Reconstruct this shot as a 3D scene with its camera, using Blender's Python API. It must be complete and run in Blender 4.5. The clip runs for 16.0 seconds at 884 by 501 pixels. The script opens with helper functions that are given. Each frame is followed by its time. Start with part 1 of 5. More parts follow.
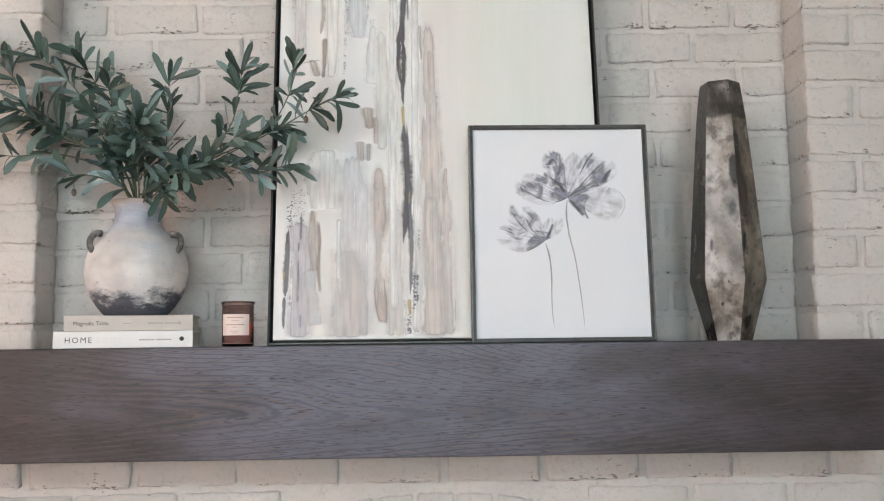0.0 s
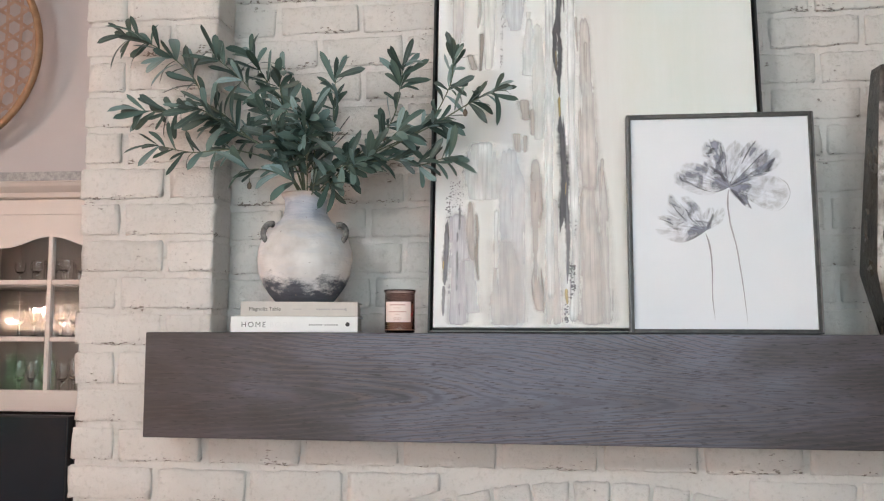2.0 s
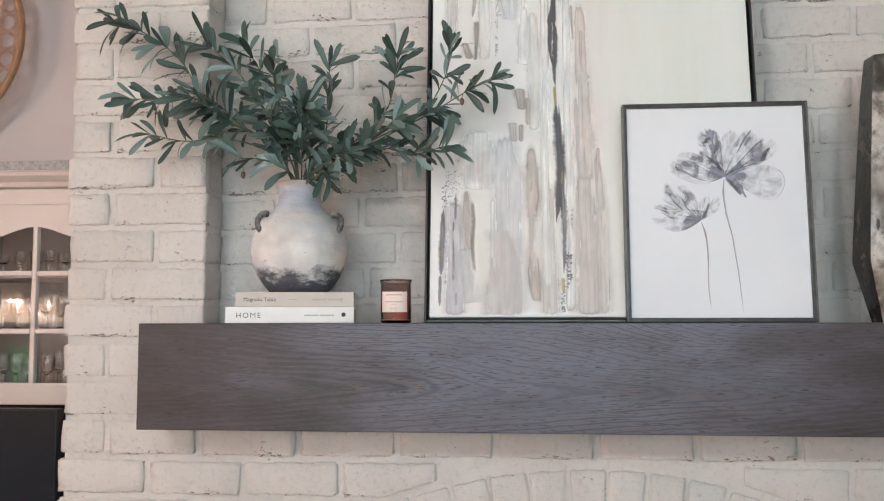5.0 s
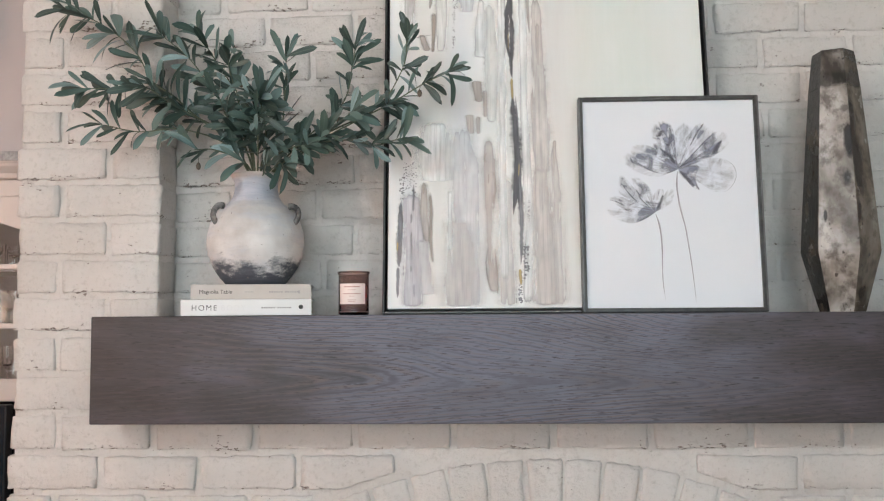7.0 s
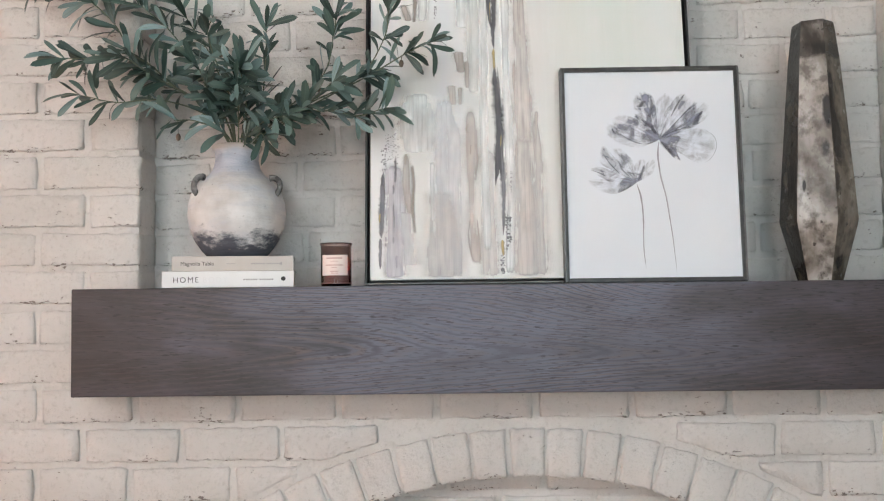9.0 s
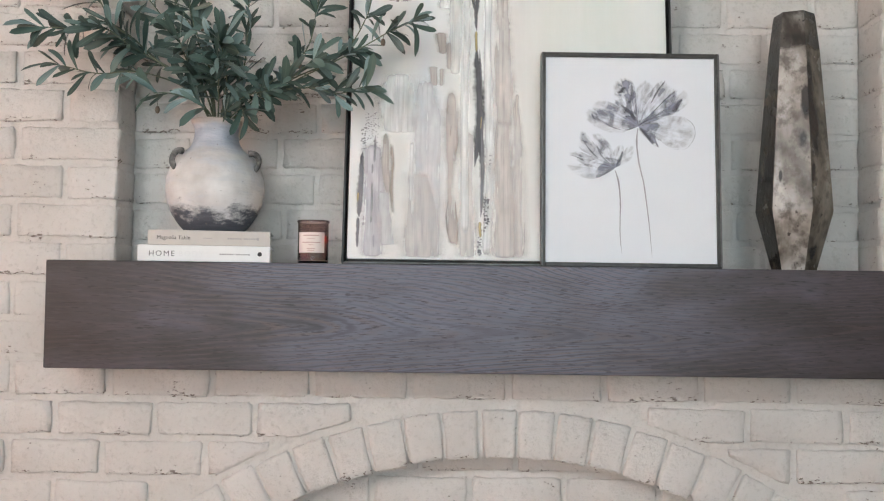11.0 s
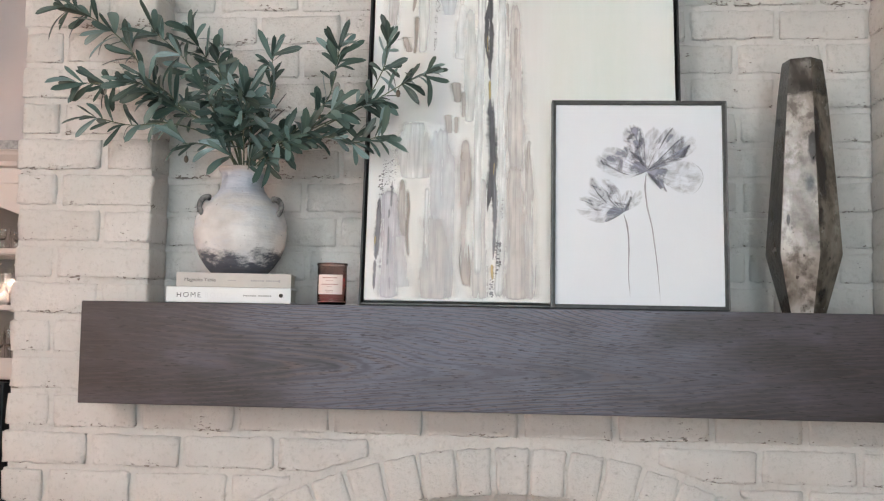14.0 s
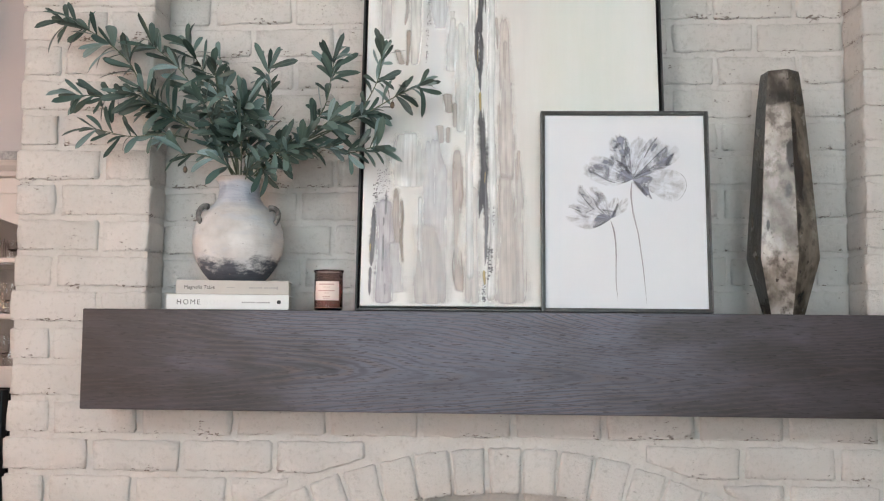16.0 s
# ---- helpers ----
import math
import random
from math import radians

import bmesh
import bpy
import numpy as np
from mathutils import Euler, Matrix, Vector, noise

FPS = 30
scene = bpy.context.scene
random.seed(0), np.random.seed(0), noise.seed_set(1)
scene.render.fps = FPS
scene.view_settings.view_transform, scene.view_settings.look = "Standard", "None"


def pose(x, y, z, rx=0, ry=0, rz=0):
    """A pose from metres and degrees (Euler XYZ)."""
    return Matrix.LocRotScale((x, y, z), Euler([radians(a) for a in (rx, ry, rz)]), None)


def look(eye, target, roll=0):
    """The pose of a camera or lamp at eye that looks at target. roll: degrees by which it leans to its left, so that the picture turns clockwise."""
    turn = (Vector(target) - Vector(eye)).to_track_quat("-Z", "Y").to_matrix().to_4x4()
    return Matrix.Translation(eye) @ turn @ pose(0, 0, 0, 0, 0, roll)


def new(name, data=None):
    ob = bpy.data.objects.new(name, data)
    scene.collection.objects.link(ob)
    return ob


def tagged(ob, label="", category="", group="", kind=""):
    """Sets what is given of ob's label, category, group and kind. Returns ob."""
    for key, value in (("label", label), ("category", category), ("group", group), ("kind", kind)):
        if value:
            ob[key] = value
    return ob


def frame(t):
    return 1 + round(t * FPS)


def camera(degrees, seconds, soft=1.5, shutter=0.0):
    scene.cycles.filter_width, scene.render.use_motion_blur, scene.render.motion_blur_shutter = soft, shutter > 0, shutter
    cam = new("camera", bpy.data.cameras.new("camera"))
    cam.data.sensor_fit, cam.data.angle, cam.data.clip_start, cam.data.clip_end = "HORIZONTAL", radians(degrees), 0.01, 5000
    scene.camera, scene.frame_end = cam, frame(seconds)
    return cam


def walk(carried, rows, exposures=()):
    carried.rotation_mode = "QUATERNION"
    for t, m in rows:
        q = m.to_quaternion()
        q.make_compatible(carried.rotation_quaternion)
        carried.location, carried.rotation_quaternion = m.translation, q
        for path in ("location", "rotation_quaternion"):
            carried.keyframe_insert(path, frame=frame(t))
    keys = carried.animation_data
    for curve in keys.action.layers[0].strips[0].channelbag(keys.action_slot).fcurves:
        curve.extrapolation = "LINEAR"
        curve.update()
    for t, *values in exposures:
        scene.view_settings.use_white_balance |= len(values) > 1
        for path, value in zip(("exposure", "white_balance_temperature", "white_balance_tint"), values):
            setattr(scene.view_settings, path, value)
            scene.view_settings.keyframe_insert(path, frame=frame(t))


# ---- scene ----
cam = camera(53.0, 16.0, soft=1.2)
PATH = [
    (0, (0.765, -1.784, 1.537), (0.823, 0.206, 1.729), -0.7),
    (0.5, (0.795, -1.79, 1.528), (0.714, 0.199, 1.726), -0.4),
    (1, (0.771, -1.797, 1.527), (0.61, 0.187, 1.72), -0.1),
    (1.5, (0.732, -1.804, 1.528), (0.534, 0.177, 1.714), 0.0),
    (2, (0.714, -1.815, 1.53), (0.478, 0.163, 1.706), 0.2),
    (2.5, (0.7, -1.823, 1.54), (0.444, 0.154, 1.699), 0.2),
    (3, (0.682, -1.819, 1.54), (0.428, 0.159, 1.696), 0.2),
    (3.5, (0.672, -1.815, 1.532), (0.429, 0.164, 1.694), 0.2),
    (4, (0.673, -1.812, 1.53), (0.446, 0.168, 1.691), 0.1),
    (6.5, (0.659, -1.815, 1.527), (0.566, 0.178, 1.67), -0.3),
    (7, (0.66, -1.816, 1.523), (0.587, 0.178, 1.665), -0.4),
    (7.5, (0.657, -1.815, 1.523), (0.604, 0.179, 1.658), -0.5),
    (8, (0.649, -1.817, 1.519), (0.616, 0.179, 1.645), -0.6),
    (8.5, (0.653, -1.818, 1.519), (0.623, 0.179, 1.625), -0.6),
    (9, (0.652, -1.817, 1.51), (0.627, 0.18, 1.601), -0.7),
    (11.5, (0.697, -1.821, 1.49), (0.691, 0.178, 1.559), 1.2),
    (12, (0.727, -1.822, 1.508), (0.702, 0.177, 1.587), 1.5),
    (12.5, (0.758, -1.826, 1.515), (0.7, 0.171, 1.617), 1.6),
    (13, (0.774, -1.835, 1.51), (0.681, 0.159, 1.635), 1.5),
    (13.5, (0.778, -1.854, 1.513), (0.652, 0.138, 1.645), 1.3),
    (14, (0.759, -1.883, 1.522), (0.637, 0.11, 1.648), 1.0),
    (14.5, (0.738, -1.908, 1.523), (0.64, 0.086, 1.649), 0.7),
    (15, (0.725, -1.925, 1.512), (0.648, 0.069, 1.65), 0.6),
    (15.5, (0.725, -1.935, 1.514), (0.654, 0.059, 1.654), 0.6),
    (16, (0.726, -1.941, 1.52), (0.657, 0.053, 1.659), 0.5),
]
walk(cam, [(t, look(eye, target, roll)) for t, eye, target, roll in PATH])

# ---- world and lights ----
world = bpy.data.worlds.new("world")
scene.world = world
world.use_nodes = True
wn = world.node_tree.nodes
sky = wn.new("ShaderNodeTexSky")
sky.sky_type, sky.sun_disc, sky.sun_elevation, sky.sun_rotation = "NISHITA", False, radians(48), radians(20)
wn["Background"].inputs[1].default_value = 0.12
world.node_tree.links.new(sky.outputs[0], wn["Background"].inputs[0])


def area_lamp(name, eye, target, size, watts, colour, size_y=None, spread=180):
    data = bpy.data.lights.new(name, "AREA")
    data.shape = "RECTANGLE" if size_y else "DISK"
    data.size, data.energy, data.color, data.spread = size, watts, colour, radians(spread)
    if size_y:
        data.size_y = size_y
    ob = new(name, data)
    ob.matrix_basis = look(eye, target)
    return ob


sun = bpy.data.lights.new("sun", "SUN")
sun.energy, sun.angle, sun.color = 4.0, radians(0.5), (1.0, 0.95, 0.88)
new("sun", sun).matrix_basis = look((3, 9, 11), (0, -1, 0))
ROOM_X0, ROOM_X1, ROOM_Y0, CEIL = -4.3, 3.9, -4.2, 2.75
# downlights: place, what each is tilted at, watts
CANS = [((-0.80, -3.00), (0.80, 0.0, 1.90), 12.0), ((1.60, -3.00), (0.80, 0.0, 1.85), 5.6), ((-0.80, -1.20), (-0.80, -1.20, 0), 1.5), ((1.60, -1.20), (1.60, -1.20, 0), 1.5), ((-2.90, -1.20), (-2.90, -1.20, 0), 2)]
for (cx, cy), aim, watts in CANS:
    area_lamp("can_light", (cx, cy, CEIL - 0.012), aim, 0.22, watts, (0.90, 0.97, 1.0), spread=90)
WINDOWS = [(-3.72, -3.16, 0.70, 1.37), (-0.95, 2.25, 0.75, 2.5)]
x0, x1, z0, z1 = WINDOWS[1]
area_lamp("window_light", ((x0 + x1) / 2, ROOM_Y0 - 0.2, (z0 + z1) / 2), ((x0 + x1) / 2, 0, (z0 + z1) / 2), x1 - x0, 58.5, (0.71, 0.885, 1.0), z1 - z0)
PENDANT = (-2.72, -3.0, 1.50)
for i in range(10):
    data = bpy.data.lights.new("pendant_bulb_light", "POINT")
    data.energy, data.color, data.shadow_soft_size = 15.0, (1.0, 0.69, 0.58), 0.022
    a = 2 * math.pi * i / 10
    new("pendant_bulb_light", data).location = (PENDANT[0] + 0.30 * math.cos(a), PENDANT[1] + 0.30 * math.sin(a), PENDANT[2] + (0.06, 0.14)[i % 2])


# ---- materials ----
def material(name, base=(0.5, 0.5, 0.5), rough=0.6, metal=0.0):
    m = bpy.data.materials.new(name)
    m.use_nodes = True
    b = m.node_tree.nodes["Principled BSDF"]
    b.inputs["Base Color"].default_value = (*base, 1)
    b.inputs["Roughness"].default_value = rough
    b.inputs["Metallic"].default_value = metal
    return m


class Graph:
    """Short hand for node graphs."""

    def __init__(self, m):
        self.m, self.t = m, m.node_tree
        self.b = self.t.nodes["Principled BSDF"]

    def node(self, kind, **inputs):
        n = self.t.nodes.new(kind)
        for key, value in inputs.items():
            self.feed(n.inputs[key.replace("_", " ")], value)
        return n

    def feed(self, socket, value):
        if isinstance(value, bpy.types.NodeSocket):
            self.t.links.new(value, socket)
        else:
            socket.default_value = value

    def coords(self, scale=(1, 1, 1), turn=(0, 0, 0), own=True, shift=(0, 0, 0)):
        c = self.t.nodes.new("ShaderNodeTexCoord") if own else self.t.nodes.new("ShaderNodeNewGeometry")
        m = self.node("ShaderNodeMapping", Vector=c.outputs["Object" if own else "Position"], Scale=scale, Rotation=turn, Location=shift)
        return m.outputs[0]

    def noise(self, vector, scale, detail=4.0, rough=0.55, warp=0.0):
        return self.node("ShaderNodeTexNoise", Vector=vector, Scale=scale, Detail=detail, Roughness=rough, Distortion=warp).outputs["Fac"]

    def ramp(self, fac, stops, ease="LINEAR"):
        r = self.t.nodes.new("ShaderNodeValToRGB")
        r.color_ramp.interpolation = ease
        els = r.color_ramp.elements
        while len(els) < len(stops):
            els.new(0.5)
        for e, (p, c) in zip(els, stops):
            e.position = p
            e.color = (*c, 1) if isinstance(c, tuple) else (c, c, c, 1)
        self.feed(r.inputs[0], fac)
        return r.outputs[0]

    def mix(self, fac, a, b, kind="MIX"):
        n = self.t.nodes.new("ShaderNodeMix")
        n.data_type, n.blend_type = "RGBA", kind
        self.feed(n.inputs[0], fac)
        for socket, value in ((n.inputs[6], a), (n.inputs[7], b)):
            self.feed(socket, (*value, 1) if isinstance(value, tuple) and len(value) == 3 else value)
        return n.outputs[2]

    def math(self, kind, a, b=0.0, clamp=False):
        n = self.t.nodes.new("ShaderNodeMath")
        n.operation, n.use_clamp = kind, clamp
        self.feed(n.inputs[0], a)
        self.feed(n.inputs[1], b)
        return n.outputs[0]

    def bump(self, height, strength=0.3, distance=0.002):
        n = self.node("ShaderNodeBump", Height=height, Strength=strength, Distance=distance)
        self.feed(self.b.inputs["Normal"], n.outputs[0])
        return n.outputs[0]

    def fade(self, alpha):
        self.feed(self.b.inputs["Alpha"], alpha)


def painted_brick():
    m = material("painted_brick", rough=0.62)
    g = Graph(m)
    p = g.coords(own=False)
    tone = g.noise(p, 5.0, 3)
    info = g.t.nodes.new("ShaderNodeObjectInfo").outputs["Random"]
    base = g.ramp(tone, [(0.3, (0.590, 0.553, 0.525)), (0.7, (0.700, 0.664, 0.638))])
    base = g.mix(g.math("MULTIPLY", info, 0.4), base, (0.57, 0.545, 0.51))
    fine = g.noise(p, 85, 5, 0.65)
    base = g.mix(g.ramp(fine, [(0.30, 0.45), (0.46, 0.0)]), base, (0.44, 0.405, 0.37))
    # chipped spots where the clay shows, most of them along the lower arrises
    c = g.t.nodes.new("ShaderNodeTexCoord")
    z = g.node("ShaderNodeSeparateXYZ", Vector=c.outputs["Object"]).outputs["Z"]
    arris = g.ramp(z, [(0.0, 1.0), (0.014, 0.0)])
    where = g.noise(p, 17, 3, 0.65)
    pits = g.noise(g.coords((0.45, 0.7, 1), own=False), 210, 3, 0.6)
    worn = g.math("ADD", pits, g.math("MULTIPLY", g.math("SUBTRACT", where, 0.58), 0.75))
    worn = g.math("ADD", worn, g.math("MULTIPLY", arris, 0.152))
    mask = g.ramp(worn, [(0.68, 0.0), (0.73, 1.0)])
    base = g.mix(g.math("MULTIPLY", mask, 0.9), base, (0.20, 0.16, 0.135))
    g.feed(g.b.inputs["Base Color"], base)
    h = g.math("ADD", g.noise(p, 32, 5, 0.62), g.math("MULTIPLY", fine, 0.45))
    h = g.math("SUBTRACT", h, g.math("MULTIPLY", mask, 0.6))
    g.bump(h, 0.9, 0.006)
    g.feed(g.b.inputs["Roughness"], g.ramp(tone, [(0.3, 0.45), (0.7, 0.65)]))
    return m


def stained_oak():
    """Flat-sawn oak, stained blue-black: long cathedral rings, red-brown early wood, open pores; a sheen is coloured
    into its middle.
    """
    m = material("stained_oak", rough=0.40)
    g = Graph(m)
    c = g.t.nodes.new("ShaderNodeTexCoord")
    xyz = g.node("ShaderNodeSeparateXYZ", Vector=c.outputs["Object"])
    low = g.noise(g.coords((0.95, 1, 2.8), shift=(0.35, 0, 0)), 1.0, 1.5, 0.45)
    wob = g.noise(g.coords((5, 3, 26)), 1.0, 3, 0.55)
    # cathedral arches round a wandering heart line
    dz = g.math("ADD", g.math("ADD", xyz.outputs["Z"], 0.118), g.math("MULTIPLY", g.math("SUBTRACT", low, 0.5), 0.17))
    arch = g.math("SQRT", g.math("ADD", g.math("MULTIPLY", dz, dz), 0.00014))
    rings = g.math("ADD", g.math("MULTIPLY", arch, 640.0), g.math("MULTIPLY", xyz.outputs["X"], 46.0))
    rings = g.math("ADD", rings, g.math("ADD", g.math("MULTIPLY", low, 90.0), g.math("MULTIPLY", wob, 13.0)))
    rings = g.math("ADD", rings, g.math("MULTIPLY", xyz.outputs["Y"], 260.0))
    band = g.math("ADD", g.math("MULTIPLY", g.math("SINE", rings), 0.5), 0.5)
    patch = g.noise(g.coords((3.0, 4, 14), shift=(7, 0, 2)), 1.0, 3, 0.6)
    show = g.ramp(patch, [(0.36, 0.25), (0.64, 1.0)])
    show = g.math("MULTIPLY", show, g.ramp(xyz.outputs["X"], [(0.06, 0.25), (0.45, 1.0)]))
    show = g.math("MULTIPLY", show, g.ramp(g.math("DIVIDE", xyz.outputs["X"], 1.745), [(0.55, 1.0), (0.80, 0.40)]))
    grain = g.noise(g.coords((26, 90, 330)), 1.0, 4, 0.6)
    pores = g.ramp(g.noise(g.coords((48, 300, 640)), 1.0, 2, 0.5), [(0.57, 0.0), (0.65, 1.0)])
    stain_and_sheen = g.noise(g.coords((1.6, 2, 5), shift=(3, 1, 0)), 2.2, 3, 0.55)
    stain_and_sheen = g.math("ADD", g.math("MULTIPLY", stain_and_sheen, 0.55), 0.225)
    # window sheen along the middle and dimmer ends, put into the colour
    stain_and_sheen = g.math("ADD", stain_and_sheen, g.ramp(g.math("DIVIDE", xyz.outputs["X"], 1.745), [(0.0, 0.0), (0.30, 0.20), (0.62, 0.21), (0.86, 0.02)]))
    stain_and_sheen = g.math("SUBTRACT", stain_and_sheen, 0.13)
    base = g.ramp(stain_and_sheen, [(0.33, (0.036, 0.028, 0.028)), (0.46, (0.064, 0.054, 0.062)), (0.62, (0.130, 0.128, 0.170))])
    warm = g.math("MULTIPLY", g.ramp(band, [(0.62, 0.0), (0.97, 1.0)]), g.ramp(grain, [(0.38, 0.35), (0.60, 0.95)]))
    base = g.mix(g.math("MULTIPLY", g.math("MULTIPLY", warm, show), 0.85), base, (0.138, 0.096, 0.088))
    base = g.mix(g.math("MULTIPLY", pores, g.ramp(band, [(0.2, 0.35), (0.8, 0.75)])), base, (0.016, 0.011, 0.014))
    base = g.mix(g.math("MULTIPLY", g.ramp(band, [(0.0, 0.58), (0.24, 0.0)]), show), base, (0.022, 0.016, 0.021))
    base = g.mix(g.math("MULTIPLY", g.ramp(grain, [(0.55, 0.0), (0.75, 1.0)]), 0.5), base, (0.092, 0.082, 0.104))
    g.feed(g.b.inputs["Base Color"], base)
    g.feed(g.b.inputs["Roughness"], g.ramp(grain, [(0.3, 0.36), (0.7, 0.46)]))
    g.bump(g.math("SUBTRACT", 1.0, pores), 0.06, 0.001)
    g.b.inputs["Specular IOR Level"].default_value = 0.48
    return m


def mottled(name, a, b, scale, rough=0.5, metal=0.0, bump=0.15, stretch=(1, 1, 1)):
    """A paint, paper or metal with two tones and a fine grain."""
    m = material(name, a, rough, metal)
    g = Graph(m)
    p = g.coords(stretch)
    g.feed(g.b.inputs["Base Color"], g.mix(g.ramp(g.noise(p, scale, 4), [(0.35, 0.0), (0.68, 1.0)]), a, b))
    if bump:
        g.bump(g.noise(p, scale * 9, 4, 0.6), bump, 0.001)
    return m


def leaf_material():
    m = material("olive_leaf", rough=0.40)
    g = Graph(m)
    info = g.t.nodes.new("ShaderNodeObjectInfo").outputs["Random"]
    base = g.ramp(info, [(0.0, (0.012, 0.025, 0.018)), (0.35, (0.032, 0.060, 0.046)), (0.62, (0.064, 0.114, 0.094)), (0.85, (0.145, 0.222, 0.205)), (1.0, (0.24, 0.34, 0.345))])
    uv = g.t.nodes.new("ShaderNodeUVMap").outputs[0]
    xyz = g.node("ShaderNodeSeparateXYZ", Vector=uv)
    rib = g.ramp(g.math("ABSOLUTE", g.math("SUBTRACT", xyz.outputs["Y"], 0.5)), [(0.02, 1.0), (0.07, 0.0)])
    base = g.mix(g.math("MULTIPLY", rib, 0.5), base, (0.11, 0.16, 0.12))
    base = g.mix(g.math("MULTIPLY", g.noise(g.coords(), 55, 3), 0.3), base, (0.10, 0.15, 0.14))
    g.feed(g.b.inputs["Base Color"], base)
    return m


def pot_material():
    """Whitewashed clay: chalky body, blue-grey neck, bare dark glaze at the foot."""
    m = material("whitewashed_clay", rough=0.75)
    g = Graph(m)
    p = g.coords()
    c = g.t.nodes.new("ShaderNodeTexCoord")
    z = g.node("ShaderNodeSeparateXYZ", Vector=c.outputs["Object"]).outputs["Z"]
    base = g.ramp(g.noise(p, 10, 4), [(0.34, (0.52, 0.495, 0.48)), (0.60, (0.76, 0.75, 0.745))])
    brush = g.noise(g.coords((14, 14, 80)), 1.0, 5, 0.65)
    neck = g.math("MULTIPLY", g.ramp(g.math("ADD", z, g.math("MULTIPLY", g.noise(p, 25, 4), 0.05)), [(0.175, 0.0), (0.205, 1.0), (0.238, 1.0), (0.25, 0.2)]), g.ramp(brush, [(0.25, 0.25), (0.6, 1.0)]))
    base = g.mix(neck, base, (0.33, 0.37, 0.46))
    wash = g.ramp(g.noise(g.coords((7, 7, 26), shift=(2, 0, 1)), 1.0, 5, 0.62, 0.6), [(0.48, 0.0), (0.62, 0.6)])
    base = g.mix(wash, base, (0.53, 0.555, 0.61))
    ragged = g.math("ADD", z, g.math("MULTIPLY", g.math("SUBTRACT", g.noise(g.coords((1, 1, 2.0)), 17, 7, 0.72), 0.5), 0.150))
    foot = g.ramp(ragged, [(0.026, 1.0), (0.036, 0.6), (0.050, 0.0)])
    base = g.mix(foot, base, g.mix(brush, (0.020, 0.026, 0.040), (0.15, 0.16, 0.19)))
    specks = g.ramp(g.noise(p, 120, 3), [(0.70, 0.0), (0.74, 1.0)])
    base = g.mix(g.math("MULTIPLY", specks, 0.7), base, (0.2, 0.17, 0.15))
    rim = g.ramp(g.math("ADD", z, g.math("MULTIPLY", g.noise(p, 40, 3), 0.012)), [(0.220, 0.0), (0.227, 1.0)])
    base = g.mix(g.math("MULTIPLY", rim, 0.7), base, (0.47, 0.38, 0.33))
    g.feed(g.b.inputs["Base Color"], base)
    g.bump(g.math("ADD", g.math("MULTIPLY", brush, 0.5), g.noise(p, 26, 4, 0.5)), 0.7, 0.006)
    return m


def vase_material(name, stops, shift, stains):
    """Smoky glaze: clouds and pools of dark brown over paler worn clay, stops toned to a facet's light; stains are (x,
    y, z, width, height) of the dark runs.
    """
    m = material(name, rough=0.2)
    g = Graph(m)
    c = g.t.nodes.new("ShaderNodeTexCoord")
    cloud = g.noise(g.coords((1, 1, 0.55), shift=shift), 15, 4, 0.55, 0.4)
    base = g.ramp(cloud, stops)
    mottle = g.ramp(g.noise(g.coords((1, 1, 0.8)), 46, 4, 0.6), [(0.47, 0.0), (0.64, 0.75)])
    base = g.mix(mottle, base, stops[0][1])
    warp = g.math("MULTIPLY", g.math("SUBTRACT", g.noise(g.coords((1, 1, 0.5)), 48, 4, 0.6), 0.5), 1.5)
    for x, y, z, wide, high in stains:
        near = g.node("ShaderNodeMapping", Vector=c.outputs["Object"], Location=(-x / wide, -y / wide, -z / high), Scale=(1 / wide, 1 / wide, 1 / high)).outputs[0]
        far = g.t.nodes.new("ShaderNodeVectorMath")
        far.operation = "LENGTH"
        g.feed(far.inputs[0], near)
        pool = g.ramp(g.math("ADD", far.outputs["Value"], warp), [(0.62, 0.95), (1.0, 0.0)])
        base = g.mix(pool, base, (0.014, 0.012, 0.012))
    specks = g.ramp(g.noise(g.coords((1, 1, 0.7)), 75, 2), [(0.665, 0.0), (0.71, 1.0)])
    base = g.mix(g.math("MULTIPLY", specks, 0.85), base, (0.035, 0.028, 0.024))
    z = g.node("ShaderNodeSeparateXYZ", Vector=c.outputs["Object"]).outputs["Z"]
    level = g.math("ADD", z, g.math("MULTIPLY", g.math("SUBTRACT", g.noise(g.coords(), 40, 4), 0.5), 0.022))
    collar = g.ramp(level, [(0.443, 0.0), (0.449, 0.97), (0.468, 0.92), (0.482, 0.45), (0.508, 0.50), (0.525, 0.9)])
    base = g.mix(g.math("MULTIPLY", collar, g.ramp(cloud, [(0.40, 1.0), (0.60, 0.75)])), base, (0.020, 0.017, 0.015))
    g.feed(g.b.inputs["Base Color"], base)
    g.feed(g.b.inputs["Roughness"], g.ramp(g.noise(g.coords(), 30, 4), [(0.3, 0.10), (0.7, 0.30)]))
    relief = g.bump(g.math("ADD", g.math("MULTIPLY", g.noise(g.coords(), 120, 2, 0.5), 0.5), g.math("MULTIPLY", g.noise(g.coords((1, 1, 0.5)), 38, 2), 1.5)), 0.24, 0.003)
    g.feed(g.b.inputs["Coat Normal"], relief)
    g.b.inputs["Coat Weight"].default_value = 0.22
    g.b.inputs["Coat Roughness"].default_value = 0.05
    return m


